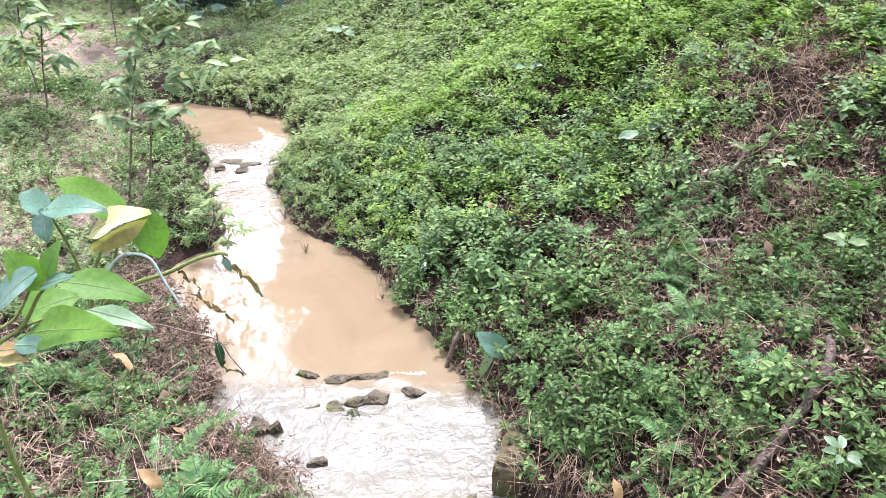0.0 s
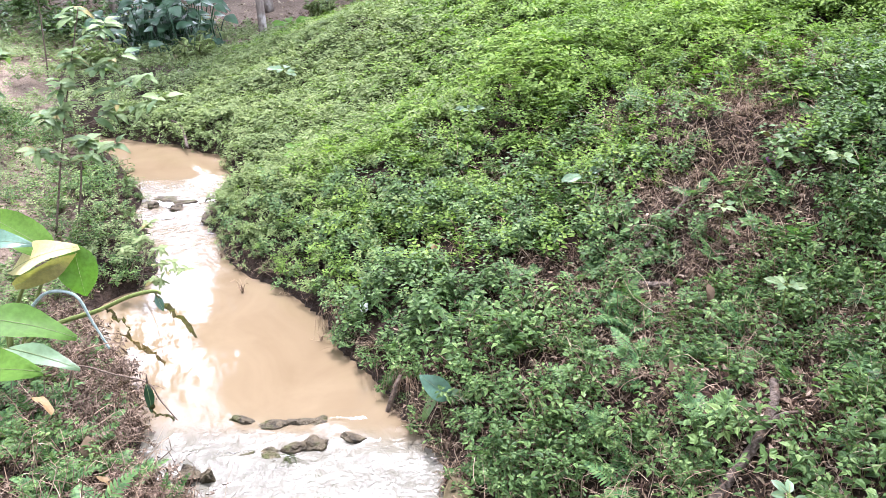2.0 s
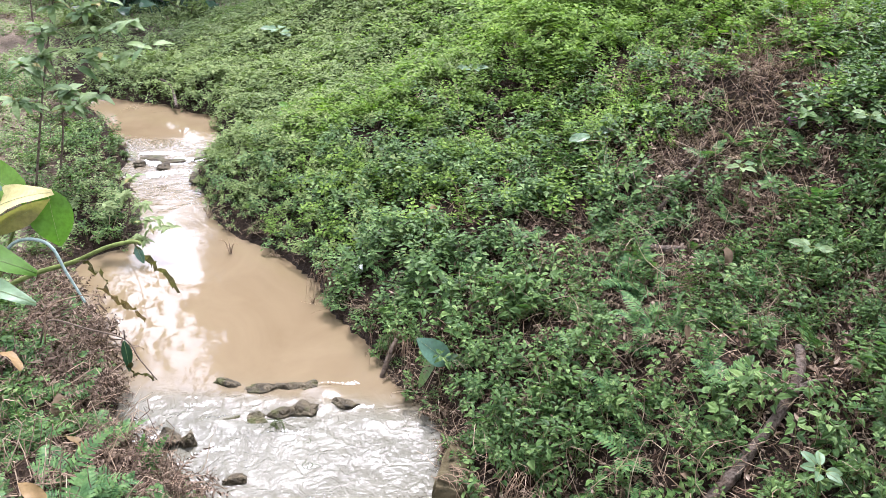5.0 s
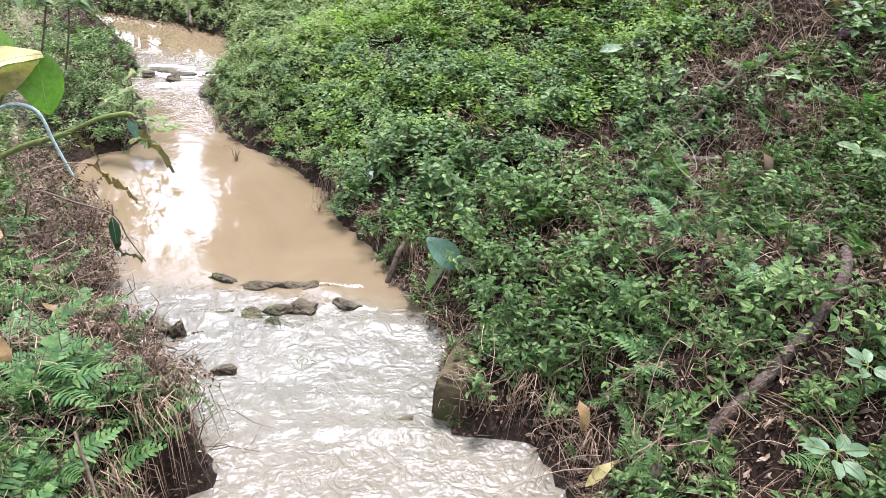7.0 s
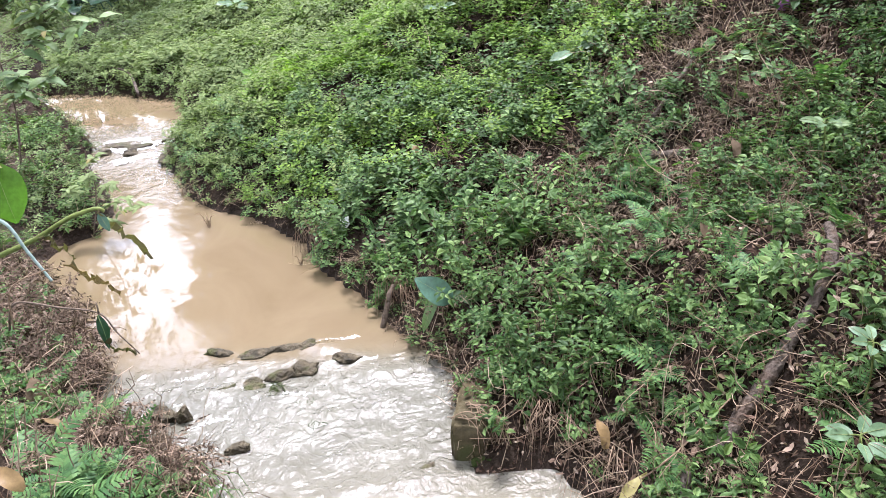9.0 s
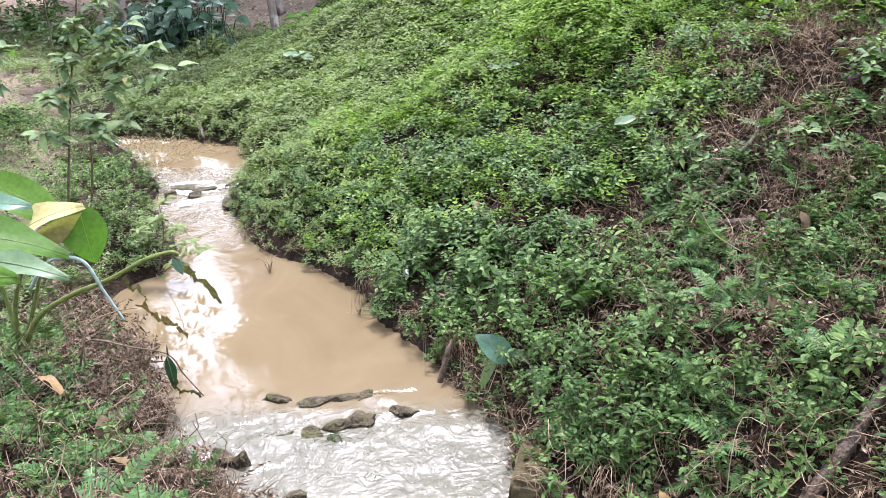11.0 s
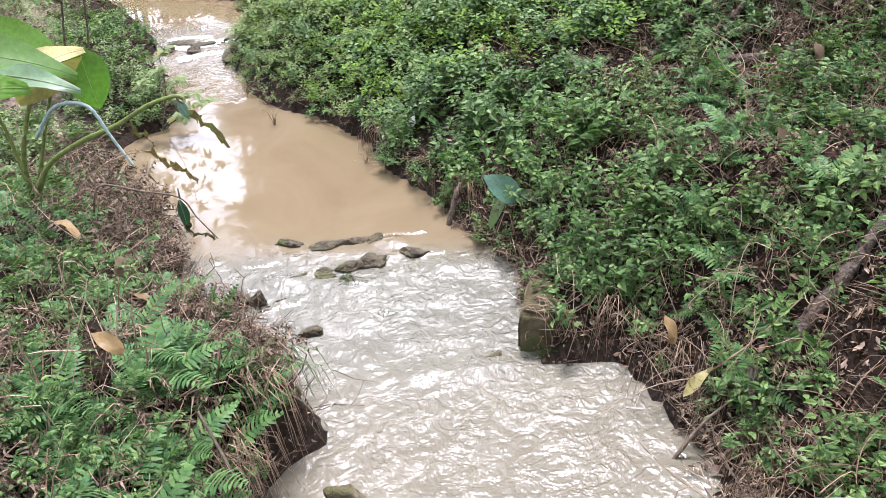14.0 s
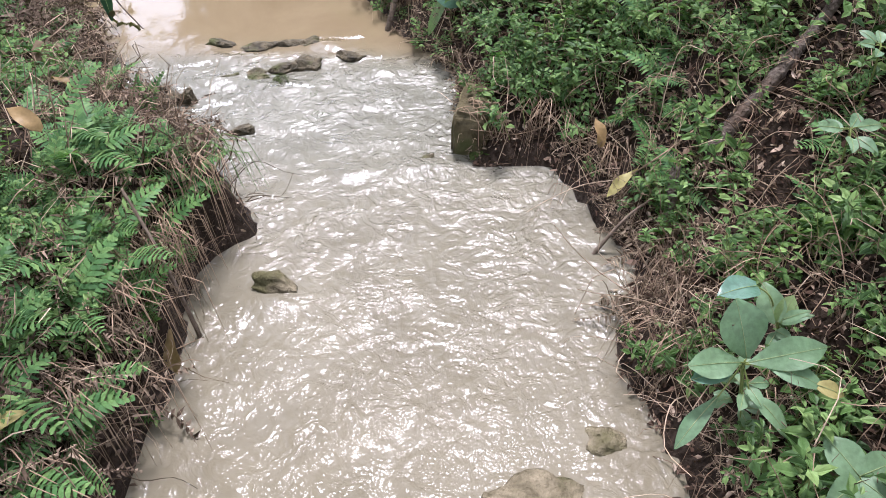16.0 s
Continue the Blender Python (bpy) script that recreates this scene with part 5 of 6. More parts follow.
plant("broadleaf_seedling", G6, "seedling with one broad bluish leaf on the bank", "plant", [([G6, (0.04, 3.62, 0.26), (0.05, 3.6, 0.29)], 0.005, 0.004)],
      [((0.055, 3.56, 0.245), (-0.105, 3.57, 0.370), 0.12, BROAD_BLUE, 0.12, (0, -0.8, 0.8), "broad bluish leaf"),
       ((-0.0, 3.56, 0.292), (-0.088, 3.52, 0.112), 0.05, SAPLING, 0.2, (-0.4, -1, 0.5)), ((0.05, 3.6, 0.27), (0.14, 3.56, 0.22), 0.05, BROAD_PALE, 0.2)])
for k, (x, y, z, mat, ln) in enumerate([(0.86, 5.08, 0.97, BROAD_PALE, 0.15), (1.52, 4.27, 1.08, SAPLING, 0.08), (-1.36, 6.75, 0.42, BROAD, 0.14), (-2.48, 11.9, 0.85, BROAD, 0.3),
                                        (2.55, 5.3, 1.66, SAPLING, 0.10), (1.62, 3.5, 1.06, SAPLING, 0.10), (1.30, 2.35, 0.78, BROAD_PALE, 0.08), (1.15, 2.08, 0.62, BROAD_PALE, 0.10), (0.12, 6.45, 0.92, BROAD_PALE, 0.13),
                                        (2.1, 4.26, 1.40, SAPLING, 0.09), (-2.0, 9.2, 0.7, BROAD_PALE, 0.2)]):
    g = (x, y, height(x, y))
    r = random.Random(200 + k)
    z = min(max(z, g[2] + 0.12), g[2] + 0.24)
    a0 = 3.4 if k == 0 else r.uniform(0, 6.28)
    lv = [((x, y, z), (x + ln * math.cos(a0 + a), y + ln * math.sin(a0 + a), z + ln * r.uniform(-0.2, 0.25)), ln * 0.40, mat, 0.15, (0, -0.6, 1)) for a in ((0, 0.5, 3.2) if k == 0 else (0, 1.3, 2.2, 3.3, 4.1, 5.3))]
    lv, stalks = stalked(lv, r)
    plant("broadleaf_seedling", g, "seedling with a few broad pale leaves above the herbs", "plant", [([g, (x + 0.01, y, (g[2] + z) / 2), (x, y, z)], 0.004, 0.003)] + stalks, lv, group="seedlings on the slope")


def sapling(origin, top, clusters, label, leaf_len, mat, seed, thick=0.012):
    """An upright young tree: a thin stem, side twigs, and drooping leaves in clusters."""
    base = thing("sapling", origin, label, "sapling", "saplings on the low bank")
    r = random.Random(seed)
    o, t = np.array(origin), np.array(top)
    mid = (o + t) / 2 + np.array([r.uniform(-0.05, 0.05), r.uniform(-0.05, 0.05), 0])
    part("stem", shift(curve_stem([o, mid, t], thick, thick * 0.4, 6, 6), origin), TWIG, base)
    for c in clusters:
        c = np.array(c, float)
        f = min(max((c[2] - o[2]) / (t[2] - o[2]) - 0.15, 0.15), 0.95)
        start = o + (t - o) * f
        twig = part("twig", shift(curve_stem([start, (start + c) / 2 + np.array([0, 0, -0.02]), c], thick * 0.4, thick * 0.15, 5, 4), origin), TWIG, base)
        n = r.randint(15, 21)
        for k in range(n):
            a = 6.283 * k / n + r.uniform(-0.3, 0.3)
            b = c - (c - start) * r.uniform(0, 0.5)
            ln = leaf_len * r.uniform(0.6, 1.2)
            tip = b + np.array([ln * math.cos(a), ln * math.sin(a), ln * r.uniform(-0.7, 0.25)])
            yellow = r.random() < 0.06
            part("leaf", shift(leaf_between(b, tip, ln * 0.38, 0.2, rows=4, up=(r.uniform(-0.3, 0.3), -0.4, 1)), origin), YELLOW_LEAF if yellow else mat, twig)


S1 = (-3.04, 5.70, height(-3.04, 5.70))
sapling(S1, (-2.60, 5.75, 1.85), [(-2.30, 5.7, 1.56), (-2.62, 5.6, 1.60), (-2.45, 5.8, 1.75), (-2.15, 5.7, 1.42), (-2.80, 5.7, 1.38), (-2.35, 5.6, 1.22), (-2.7, 5.9, 1.85), (-2.05, 5.72, 1.25)],
        "slender sapling with drooping dark green leaves", 0.125, SAPLING, 1, 0.009)
S2 = (-2.98, 5.95, height(-2.98, 5.95))
sapling(S2, (-2.80, 5.75, 1.22), [(-2.80, 5.65, 1.17), (-2.98, 5.7, 1.1), (-2.62, 5.65, 0.95), (-2.42, 5.65, 0.92), (-2.60, 5.6, 0.84), (-3.02, 5.6, 0.86)],
        "slender sapling with pale green drooping leaves", 0.14, SAPLING, 2, 0.009)
S3 = (-4.58, 7.30, height(-4.58, 7.30))
sapling(S3, (-4.38, 7.3, 1.32), [(-4.66, 7.25, 0.98), (-4.25, 7.25, 0.93), (-4.78, 7.3, 1.08), (-4.10, 7.3, 1.2), (-4.4, 7.2, 1.3)],
        "small sapling with light green leaves on the low bank", 0.17, SAPLING, 3)
S4 = (-5.0, 7.9, height(-5.0, 7.9))
sapling(S4, (-4.95, 7.9, 1.5), [(-5.1, 7.8, 1.2), (-4.8, 7.8, 1.35), (-5.0, 7.9, 1.5)], "small sapling with light green leaves on the low bank", 0.17, SAPLING, 4)
S5 = (-5.55, 10.8, height(-5.55, 10.8))
sapling(S5, (-5.5, 10.8, 2.1), [(-5.6, 10.7, 1.7), (-5.3, 10.7, 1.9), (-5.5, 10.8, 2.1), (-5.7, 10.8, 1.4)], "thin sapling with small dark leaves on the far bank", 0.16, SAPLING, 5)
S6 = (-2.18, 5.08, height(-2.18, 5.08) - 0.03)
sapling(S6, (-2.05, 5.0, 0.62), [(-2.07, 5.0, 0.46), (-1.86, 4.98, 0.30), (-1.76, 4.97, 0.25), (-1.95, 4.95, 0.16), (-2.0, 5.0, 0.58), (-2.2, 4.95, 0.40), (-1.9, 4.95, 0.42)],
        "twiggy low shrub with small grey-green leaves over the water", 0.065, SAGE, 6, 0.005)


def fern(place, seed, length, fronds, yaw, label="green fern with arching toothed fronds on the bank"):
    base = thing("fern", place, label, "fern", "ferns on the banks", yaw)
    r = np.random.default_rng(seed)
    fronds = int(r.integers(3, 7))
    for k in range(fronds):
        az = 2 * math.pi * k / fronds + r.uniform(-0.6, 0.6)
        f = frond(length * r.uniform(0.6, 1.2), length * r.uniform(0.22, 0.28), 13, r.uniform(0.2, 0.5), rough=0.08, r=r, curl=r.normal(0, 0.12))
        f = moved(f, (0, 0, 0), turned(az, r.uniform(0.15, 0.7), 0))
        part("frond", f, FERN, base, smooth=False)


FERN_SPOTS = [(-2.12, 3.34, 0.34), (-2.30, 3.42, 0.36), (-1.95, 3.28, 0.32), (-2.40, 3.25, 0.34), (-1.02, 1.95, 0.30), (-0.90, 2.22, 0.26), (-0.95, 2.40, 0.26), (-1.15, 2.20, 0.32), (-1.30, 2.45, 0.32), (-1.02, 1.62, 0.30), (-0.95, 1.42, 0.27), (-1.10, 1.30, 0.32), (-1.22, 1.62, 0.32),
              (-1.40, 2.05, 0.30), (-1.0, 1.12, 0.28), (-0.92, 1.75, 0.26), (-0.96, 1.85, 0.3), (-0.93, 2.05, 0.28), (-0.88, 2.12, 0.22), (-1.15, 1.48, 0.3), (-1.1, 1.78, 0.3), (-0.98, 1.28, 0.28), (-1.28, 1.85, 0.3), (-1.2, 2.32, 0.28), (-1.18, 1.15, 0.3), (-0.86, 2.30, 0.22), (-1.35, 1.35, 0.32), (-1.55, 2.6, 0.30), (1.22, 2.22, 0.24), (1.34, 2.02, 0.22), (1.62, 2.55, 0.2), (1.02, 1.98, 0.16), (0.52, 3.15, 0.18),
              (0.20, 3.42, 0.16), (0.75, 3.2, 0.18), (1.5, 3.3, 0.2), (0.40, 3.8, 0.18), (-0.15, 4.1, 0.17), (-0.35, 4.5, 0.17), (0.3, 4.4, 0.18), (1.75, 2.7, 0.2)]
for k, (x, y, ln) in enumerate(FERN_SPOTS):
    fern((x, y, height(x, y) + 0.005), 300 + k, ln * (0.66 if x < 0 and y > 2.3 else 0.76), 6, 40 * k)


# single fallen leaves that stand out
def fallen_leaf(place, length, width, yaw, mat, label, tilt=(15, 10)):
    v = leaf_between((0, -length / 2, 0), (0, length / 2, 0.01), width, 0.25, rows=6, wave=0.06)
    ob = new("fallen_leaf", mesh_np("fallen_leaf", v[0], v[1], [mat]))
    ob.matrix_basis = pose(*place, tilt[0], tilt[1], yaw)
    tagged(ob, label, "leaf", "fallen leaves")


for x, y, z, ln, w, yaw, mat, label, tilt in [
        (-1.52, 2.88, 0.53, 0.11, 0.075, 30, BROWN_LEAF, "pale pinkish brown dead leaf on withered fern", (40, 0)),
        (-1.27, 2.20, 0.66, 0.12, 0.055, 60, OCHRE_LEAF, "large yellow-brown leaf on the steep bank", (25, -20)),
        (-1.34, 2.62, 0.40, 0.14, 0.04, 70, OCHRE_LEAF, "narrow ochre leaf hanging on the bank", (20, 25)),
        (-0.80, 1.68, 0.10, 0.14, 0.045, 5, OCHRE_LEAF, "dry tan leaf leaning at the water's edge", (60, 0)),
        (0.55, 2.63, 0.20, 0.11, 0.05, 25, OCHRE_LEAF, "bright ochre leaf on the slope", (40, 10)),
        (-0.65, 3.42, 0.06, 0.09, 0.06, -40, BROWN_LEAF, "reddish brown dead leaf lying on a wet stone", (30, 0)),
        (0.47, 5.04, 0.70, 0.12, 0.07, 10, BROWN_LEAF, "brown dead leaf among green herbs", (60, 0)),
        (-0.10, 4.80, 0.63, 0.07, 0.05, 40, OCHRE_LEAF, "small orange leaf among green herbs", (40, 0)),
        (0.29, 1.26, 0.05, 0.14, 0.05, 55, OCHRE_LEAF, "yellow leaf lying on the muddy boulder", (6, 0)),
        (0.62, 2.42, 0.13, 0.15, 0.04, -50, YELLOW_LEAF, "long yellow-green leaf on the mud", (20, 10)),
        (0.98, 2.62, 0.36, 0.13, 0.05, 100, BROWN_LEAF, "pale brown dead leaf beside the branch", (35, 0)),
        (1.10, 3.30, 0.52, 0.13, 0.06, 20, BROWN_LEAF, "tan dead leaf on the slope", (45, 0)),
        (0.98, 2.95, 0.47, 0.11, 0.06, 80, YELLOW_LEAF, "yellow-green leaf on the slope", (50, 0)),
        (-1.02, 1.22, 0.38, 0.14, 0.06, -60, YELLOW_LEAF, "yellow withered leaf among ferns", (20, 20)),
        (-1.80, 3.05, 0.48, 0.15, 0.05, 65, OCHRE_LEAF, "narrow ochre leaf on the bank", (10, 15)),
        (1.35, 3.75, 0.80, 0.10, 0.05, 10, BROWN_LEAF, "dark red-brown dead leaf on the litter", (40, 10)),
        (0.07, 2.80, 0.215, 0.05, 0.035, 30, BROWN_LEAF, "small tan leaf lying on the mossy block", (10, 0)),
        (1.9, 4.9, 1.30, 0.12, 0.06, 130, BROWN_LEAF, "pale brown dead leaf on the litter", (30, 0)),
        (1.75, 4.5, 1.16, 0.10, 0.05, 200, BROWN_LEAF, "pale brown dead leaf on the litter", (30, 0))]:
    g = height(x, y)
    fallen_leaf((x, y, max(z, g + 0.02) if z - g < 0.16 else g + 0.12), ln, w, yaw, mat, label, tilt)
rock("plastic_scrap", (-0.51, 4.49, height(-0.51, 4.49) + 0.06), (0.06, 0.04, 0.07), 91, WHITE_SCRAP, "crumpled white plastic scrap at the foot of the slope", "litter", lumps=0.5)
rock("plastic_scrap", (1.92, 4.75, height(1.92, 4.75) + 0.03), (0.10, 0.05, 0.05), 92, PURPLE_SCRAP, "crumpled purple plastic scrap on the leaf litter", "litter", lumps=0.5)


def trailing_weed(x, y, z, n, size, label, seed):
    """Thin dark strands that lie on the water and trail downstream."""
    base = thing("water_weed", (x, y, z), label, "weeds", "weeds in the water")
    r = np.random.default_rng(seed)
    for k in range(n):
        a, s = r.normal(-1.6, 0.5), size * r.uniform(0.5, 1.3)
        p = np.array([r.normal(0, 0.012), r.normal(0, 0.012), 0.004])
        d = np.array([math.cos(a), math.sin(a), 0]) * s
        bend = np.array([r.normal(0, 0.02), 0, 0.006])
        part("strand", curve_stem([p, p + d * 0.5 + bend, p + d], 0.0018, 0.0008, 4, 5), MOSS, base)


def weed_tuft(x, y, z, n, size, mat, label, seed):
    base = thing("weed_tuft", (x, y, z), label, "weeds", "weeds in the water")
    r = np.random.default_rng(seed)
    for k in range(n):
        a, s = r.uniform(0, 6.28), size * r.uniform(0.4, 1.1)
        d = np.array([math.cos(a), math.sin(a)]) * s * 0.6
        part("blade", curve_stem([(0, 0, -0.03), (d[0] * 0.4, d[1] * 0.4, s * 0.7), (d[0], d[1], s * 0.75)], 0.0022, 0.0008, 4, 4), mat, base)


weed_tuft(-1.44, 5.06, 0.03, 14, 0.12, STRAW, "small tuft of dry grass standing in the pool", 1)
trailing_weed(-0.60, 3.24, 0.006, 9, 0.06, "dark trailing weeds in the riffle", 2)
trailing_weed(-0.55, 3.08, 0.001, 7, 0.06, "dark trailing weeds in the riffle", 3)
trailing_weed(-0.74, 3.33, 0.02, 16, 0.07, "green algae strands beside a stone", 4)
weed_tuft(-0.78, 4.45, 0.03, 8, 0.06, STRAW, "few dead stems standing in the pool", 5)
weed_tuft(-1.0, 2.72, 0.0, 12, 0.10, TWIG, "dark bare twigs standing in the water by the bank", 6)
weed_tuft(-1.75, 5.62, 0.03, 12, 0.12, STRAW, "dry grass at the water's edge", 7)


def bank_grass(cx, cy, n, seed, reach, label, mat, drop=0.2):
    """Long blades that hang over the edge of a bank."""
    base = thing("grass_tuft", (cx, cy, height(cx, cy)), label, "grass", "grass on the banks")
    r = np.random.default_rng(seed)
    for k in range(n):
        p = np.array([r.normal(0, 0.06), r.normal(0, 0.06), 0.0])
        a = math.atan2(reach[1], reach[0]) + r.normal(0, 0.5)
        s = math.hypot(*reach) * r.uniform(0.5, 1.2)
        d = np.array([math.cos(a), math.sin(a), 0]) * s
        part("blade", strip_stem([p, p + d * 0.35 + (0, 0, 0.10), p + d * 0.75 + (0, 0, 0.07), p + d + (0, 0, -drop * r.uniform(0.2, 1))], [0.0014, 0.0018, 0.0015, 0.0005], 0, 3), mat, base)


bank_grass(-0.84, 2.36, 12, 1, (0.16, -0.02), "green grass blades hanging over the bank", HERB, 0.15)
bank_grass(-0.90, 2.28, 24, 2, (0.12, -0.10), "dry straw hanging down the bank", STRAW, 0.28)
bank_grass(-0.95, 2.12, 26, 3, (0.10, -0.08), "dry straw hanging down the bank", STRAW, 0.30)
for k, (x, y) in enumerate([(-0.93, 2.02), (-0.94, 1.86), (-0.95, 1.70), (-0.96, 1.54), (-0.96, 1.38), (-0.97, 1.22), (-0.98, 1.06)]):
    bank_grass(x, y, 28, 60 + k, (0.13, -0.04), "brown rootlets and straw hanging down the muddy bank", DRY_FROND if k % 2 else STRAW, 0.30)
bank_grass(0.62, 2.60, 24, 4, (-0.12, -0.12), "dry straw hanging down the muddy slope", STRAW, 0.22)
bank_grass(0.42, 2.86, 24, 5, (-0.10, -0.14), "dry straw hanging down the muddy slope", STRAW, 0.18)
bank_grass(0.72, 1.98, 30, 6, (-0.12, -0.06), "dry rootlets hanging over the water's edge", STRAW, 0.16)
bank_grass(0.70, 1.68, 30, 7, (-0.14, -0.04), "dry rootlets hanging over the water's edge", STRAW, 0.16)
bank_grass(0.86, 1.50, 24, 8, (-0.05, -0.2), "dry straw hanging on the muddy bank", STRAW, 0.2)
bank_grass(-0.18, 3.82, 26, 9, (-0.06, -0.08), "dark rootlets under the edge of the slope", STRAW, 0.14)
bank_grass(-0.62, 4.55, 26, 10, (-0.10, -0.05), "dry grass hanging over the pool's edge", STRAW, 0.12)


# ---- far plants and trees ----
def taro_clump(cx, cy, n, seed):
    g = height(cx, cy)
    base = thing("taro_clump", (cx, cy, g), "clump of tall dark green heart-leaved taro", "plant")
    r = np.random.default_rng(seed)
    for k in range(n):
        p = np.array([np.clip(r.normal(0, 0.42), -0.85, 0.85), r.normal(0, 0.45), 0])
        p[2] = height(cx + p[0], cy + p[1]) - g
        a, h = r.uniform(0, 6.28), r.uniform(0.10, 0.8)
        tip = p + np.array([0.15 * math.cos(a), 0.15 * math.sin(a), h])
        st = part("stalk", curve_stem([p, (p + tip) / 2 + (0, 0, 0.05), tip], 0.012, 0.007, 5, 3), TARO, base)
        ln = r.uniform(0.18, 0.33)
        end = tip + np.array([math.cos(a) * ln * 0.8, math.sin(a) * ln * 0.8, -ln * r.uniform(0.05, 0.5)])
        part("leaf", leaf_between(tip, end, ln * 0.72, 0.15, rows=5, up=(0, -0.5, 1)), TARO, st)


taro_clump(-4.78, 13.1, 230, 9)


def tree(x, y, radius, tall, crown, low, seed, label, lean=0.0, leaves=3800):
    """A slim tree: tapered trunk with limbs, and a loose crown of leaves round the limbs' ends."""
    g = height(x, y)
    base = thing("tree", (x, y, g - 0.05), label, "tree", "trees at the edge of the wood")
    r = np.random.default_rng(seed)
    top = np.array([lean, r.normal(0, 0.2), tall * 0.92])
    bend = top * 0.5 + np.array([r.normal(0, 0.12), r.normal(0, 0.12), 0])
    part("trunk", curve_stem([(0, 0, 0), tuple(bend * 0.5), tuple(bend), tuple(top)], radius, radius * 0.3, 12, 7), BARK, base)
    ends = [top]
    for k in range(9):
        f = r.uniform(low, 0.9)
        s = np.array([np.interp(f, [0, 0.5, 1], [0, bend[j], top[j]]) for j in range(3)])
        a = k * 2.4 + r.uniform(-0.4, 0.4)
        reach = crown * r.uniform(0.55, 1.0) * (1.15 - 0.5 * f)
        e = s + np.array([math.cos(a) * reach, math.sin(a) * reach, reach * r.uniform(0.25, 0.8)])
        part("limb", curve_stem([s, (s + e) / 2 + (0, 0, 0.15), e], radius * 0.3, radius * 0.08, 6, 4), BARK, base)
        ends += [e, s * 0.35 + e * 0.65]
    ends = np.array(ends)
    pick = ends[r.integers(0, len(ends), leaves)]
    pos = pick + r.normal(0, crown * 0.2, (leaves, 3)) * (1, 1, 0.75)
    tem = [quad_leaf(simple_leaf(0.22, 0.10, 0.2, 0.3)), quad_leaf(simple_leaf(0.17, 0.09, 0.1, 0.4)), quad_leaf(simple_leaf(0.26, 0.11, 0.25, 0.2))]
    bits = []
    yaw, pit = r.uniform(0, 6.28, leaves), r.normal(-0.2, 0.5, leaves)
    for k in range(3):
        s = np.arange(leaves) % 3 == k
        c, sn, cp, sp = np.cos(yaw[s]), np.sin(yaw[s]), np.cos(pit[s]), np.sin(pit[s])
        v = tem[k][0]
        out = np.stack([c[:, None] * v[:, 0] - sn[:, None] * (cp[:, None] * v[:, 1] - sp[:, None] * v[:, 2]),
                        sn[:, None] * v[:, 0] + c[:, None] * (cp[:, None] * v[:, 1] - sp[:, None] * v[:, 2]),
                        sp[:, None] * v[:, 1] + cp[:, None] * v[:, 2]], 2) * 1.5 + pos[s][:, None]
        q = tem[k][1][None] + (np.arange(s.sum()) * len(v))[:, None, None]
        bits.append((out.reshape(-1, 3), q.reshape(-1, 4), np.zeros(q.shape[0], int)))
    part("crown", joined(bits), CANOPY, base, smooth=False)


PALE = "slim tree with a pale smooth trunk at the wood's edge"
tree(-3.50, 14.4, 0.075, 12.5, 1.2, 0.50, 1, PALE, -0.8, leaves=2800)
tree(-3.75, 16.0, 0.10, 12.0, 1.5, 0.45, 2, "slim dark-barked tree behind a paler one", -1.1, leaves=3200)
tree(-5.60, 18.6, 0.09, 8.5, 1.0, 0.5, 3, PALE, 0.6)
tree(-2.85, 16.6, 0.085, 13.5, 2.0, 0.38, 4, PALE)
tree(-2.85, 18.8, 0.10, 14.5, 2.2, 0.35, 5, PALE)
tree(-1.90, 21.7, 0.09, 16.0, 3.4, 0.30, 6, PALE)
tree(-6.15, 14.6, 0.09, 4.2, 0.8, 0.55, 7, "small brown-barked tree on the far bank")
tree(2.40, 8.15, 0.15, 17.0, 1.8, 0.72, 8, "thick-trunked tree behind the crest of the slope", 1.2, leaves=1300)
tree(2.0, 19.0, 0.12, 19.0, 3.4, 0.30, 9, "dark slim tree behind the crest of the slope")
tree(0.2, 20.0, 0.10, 14.5, 3.0, 0.30, 10, "dark slim tree behind the crest of the slope")
tree(-10.7, 16.4, 0.16, 13.0, 2.7, 0.30, 11, "dark-trunked tree on the far bank")
tree(-12.9, 20.0, 0.12, 13.0, 3.0, 0.30, 12, PALE)
tree(5.5, 17.0, 0.12, 18.0, 3.2, 0.30, 13, "dark slim tree behind the crest of the slope")
# unseen trees beside and behind the camera, added to cut the skylight
for k in range(11):
    a = radians(75 + 21 * k + 6 * math.sin(5 * k))
    far = 9.5 + 2.2 * math.sin(3.1 * k)
    tree(far * math.sin(a) * 1.15, far * math.cos(a) + 1.0, 0.12, 12.5 + 1.5 * math.sin(2 * k), 3.4, 0.30, 20 + k, "unseen slim tree added to close off the sky round the stream", leaves=3000)
# out of view; its crown is there only to block overhead light
tree(3.9, 0.6, 0.12, 7.4, 2.7, 0.45, 50, "unseen leaning tree added to block light over the stream", -3.2, leaves=2600)
# more unseen trees to the left, added to block low sky
tree(-8.2, 7.5, 0.13, 11.5, 3.0, 0.30, 51, "unseen slim tree added to close off the sky round the stream")
tree(-9.6, 11.0, 0.12, 10.0, 2.2, 0.30, 52, "unseen slim tree added to close off the sky round the stream")
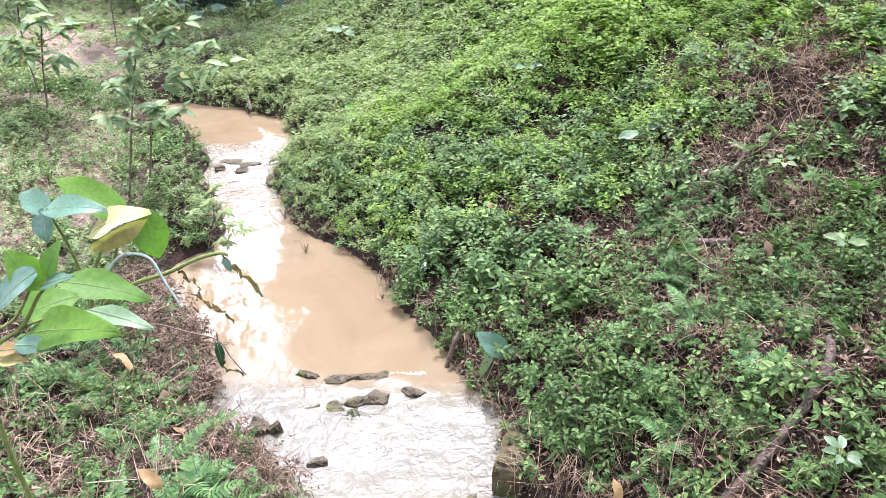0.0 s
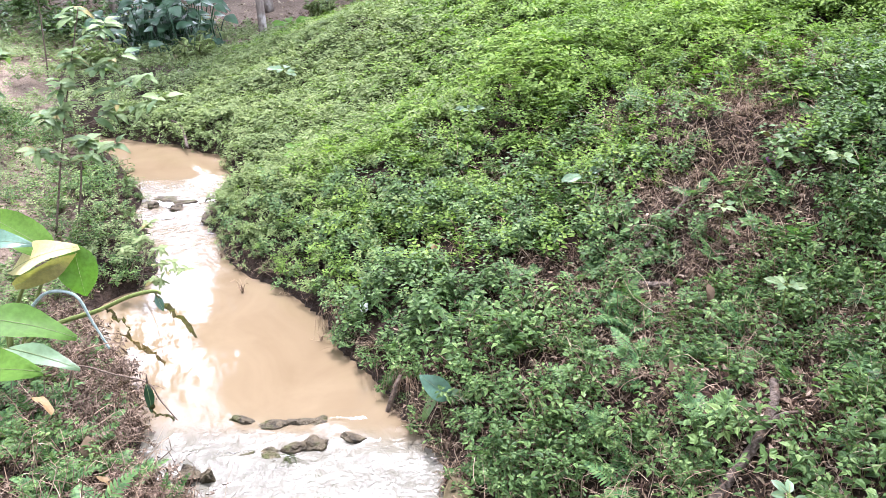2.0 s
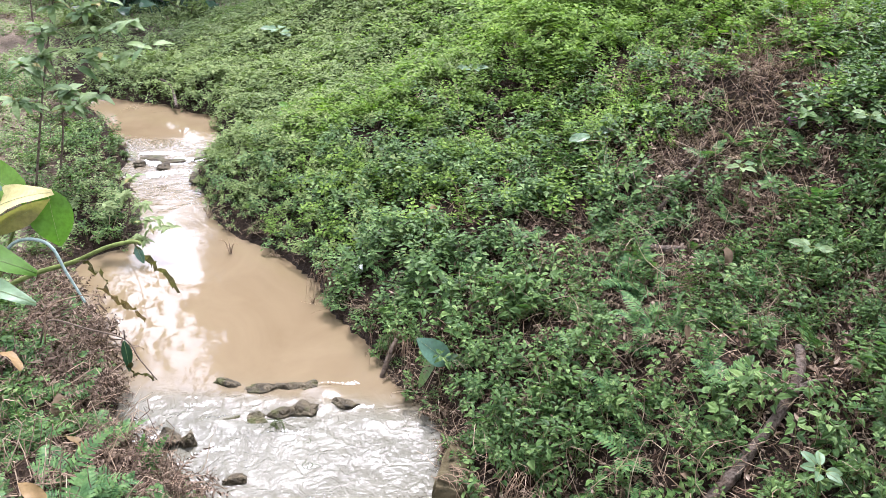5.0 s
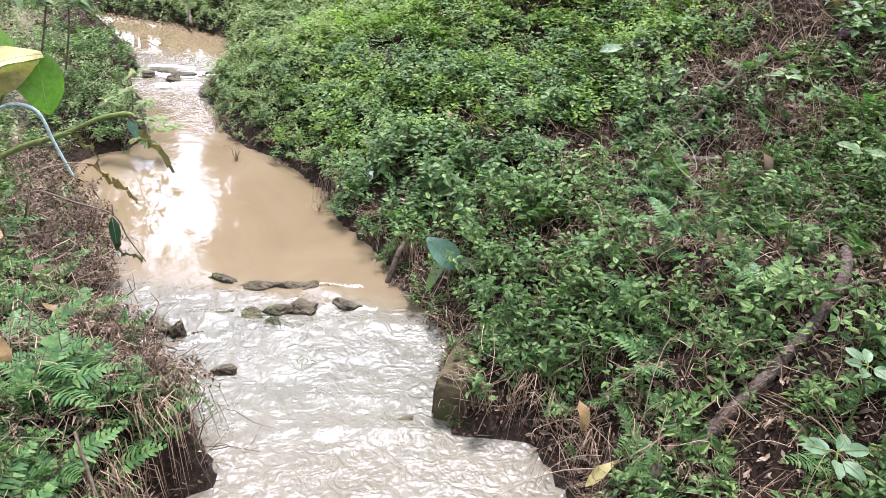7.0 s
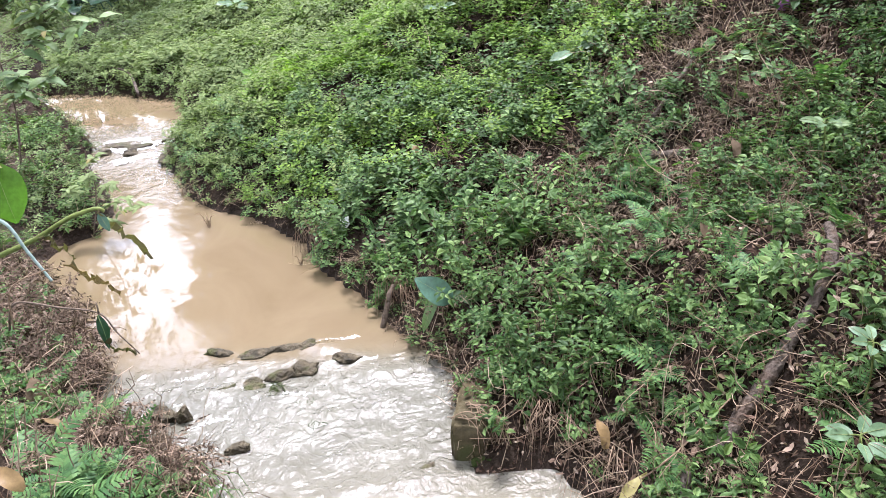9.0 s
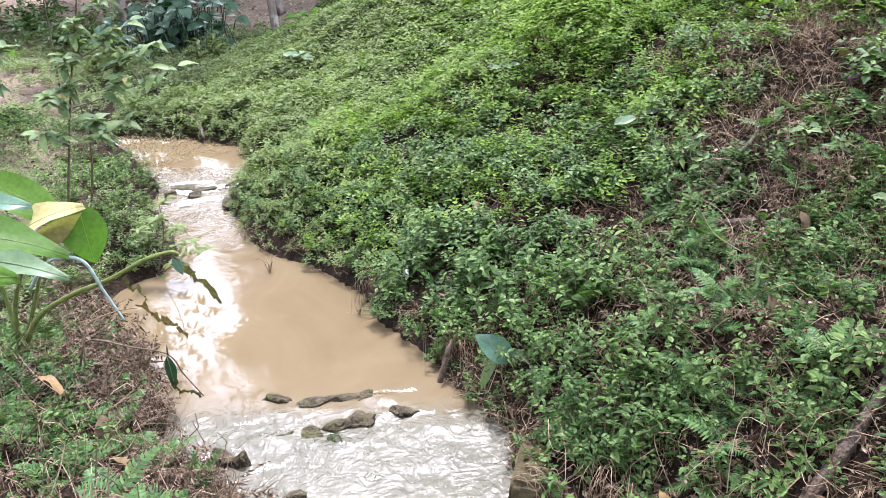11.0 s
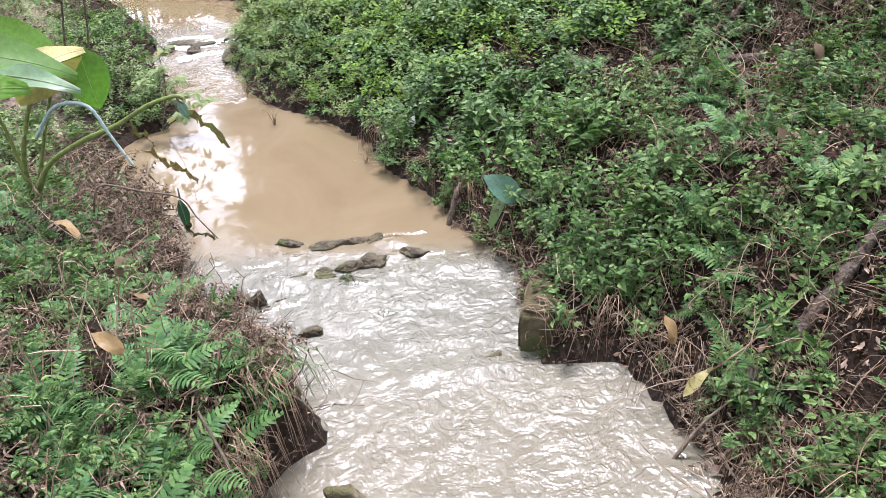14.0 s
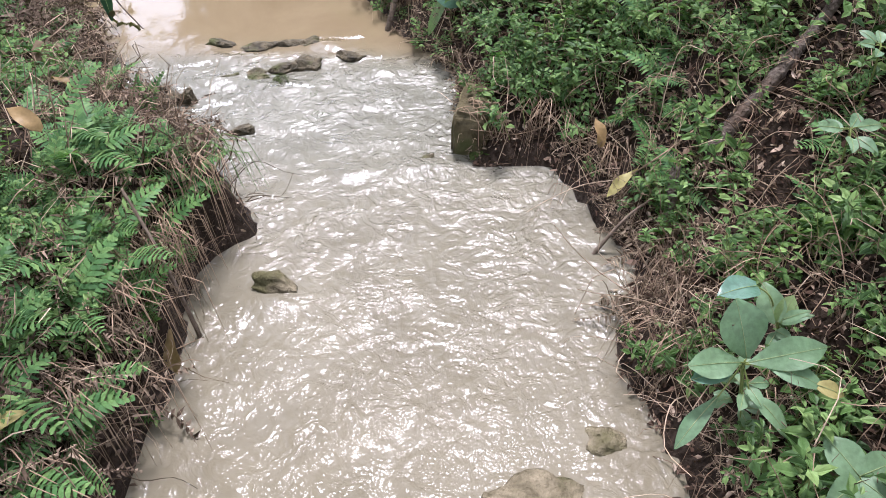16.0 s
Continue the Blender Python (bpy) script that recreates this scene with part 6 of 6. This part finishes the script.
tree(-6.8, 3.0, 0.13, 11.5, 3.0, 0.35, 53, "unseen slim tree added to close off the sky round the stream")
for k, (x, y, h) in enumerate([(-4.9, 17.5, 9), (-4.2, 19.8, 11), (-1.1, 17.2, 12), (-0.6, 23.0, 13), (-7.4, 17.0, 4.2), (1.2, 22.5, 13), (-2.3, 25.0, 13), (-3.6, 22.0, 12), (-8.6, 20.5, 5), (3.4, 21.0, 12)]):
    tree(x, y, 0.075, h, 1.3, 0.5, 70 + k, "thin straight tree in the wood behind the stream", leaves=900)


def bush(x, y, size, seed, mat, label):
    """A leafy bush: many thin stems with leaves."""
    g = height(x, y)
    base = thing("bush", (x, y, g), label, "bush", "undergrowth of the wood")
    r = np.random.default_rng(seed)
    bits = []
    for k in range(22):
        a, s = r.uniform(0, 6.28), size * r.uniform(0.4, 1.0)
        e = np.array([math.cos(a) * s * 0.6, math.sin(a) * s * 0.6, s * r.uniform(0.5, 1.0)])
        part("stem", curve_stem([(0, 0, 0), e * 0.5 + (0, 0, 0.05), e], 0.006, 0.003, 4, 3), TWIG, base)
        for j in range(14):
            c = e * r.uniform(0.4, 1.05) + r.normal(0, 0.07 * size, 3)
            bits.append(moved(simple_leaf(r.uniform(0.09, 0.16), 0.055, 0.15, 0.2), c, turned(r.uniform(0, 6.28), r.normal(0, 0.5), 0)))
    part("foliage", joined(bits), mat, base, smooth=False)


for k, (x, y, s, m) in enumerate([(-6.6, 13.6, 0.9, CANOPY), (-5.8, 16.0, 1.0, CANOPY), (-2.6, 15.2, 0.6, SAGE), (-1.7, 14.6, 0.7, SAGE), (-2.0, 19.0, 1.0, CANOPY), (-7.8, 14.8, 0.9, CANOPY), (0.6, 17.0, 1.0, CANOPY), (-3.9, 12.0, 0.5, SAGE),
                                  (-5.0, 11.2, 0.6, SAGE), (-6.2, 9.6, 0.6, SAGE), (-4.0, 17.8, 0.8, CANOPY), (2.6, 16.5, 1.1, CANOPY)]):
    bush(x, y, s, 400 + k, m, "leafy green bush growing under the trees")
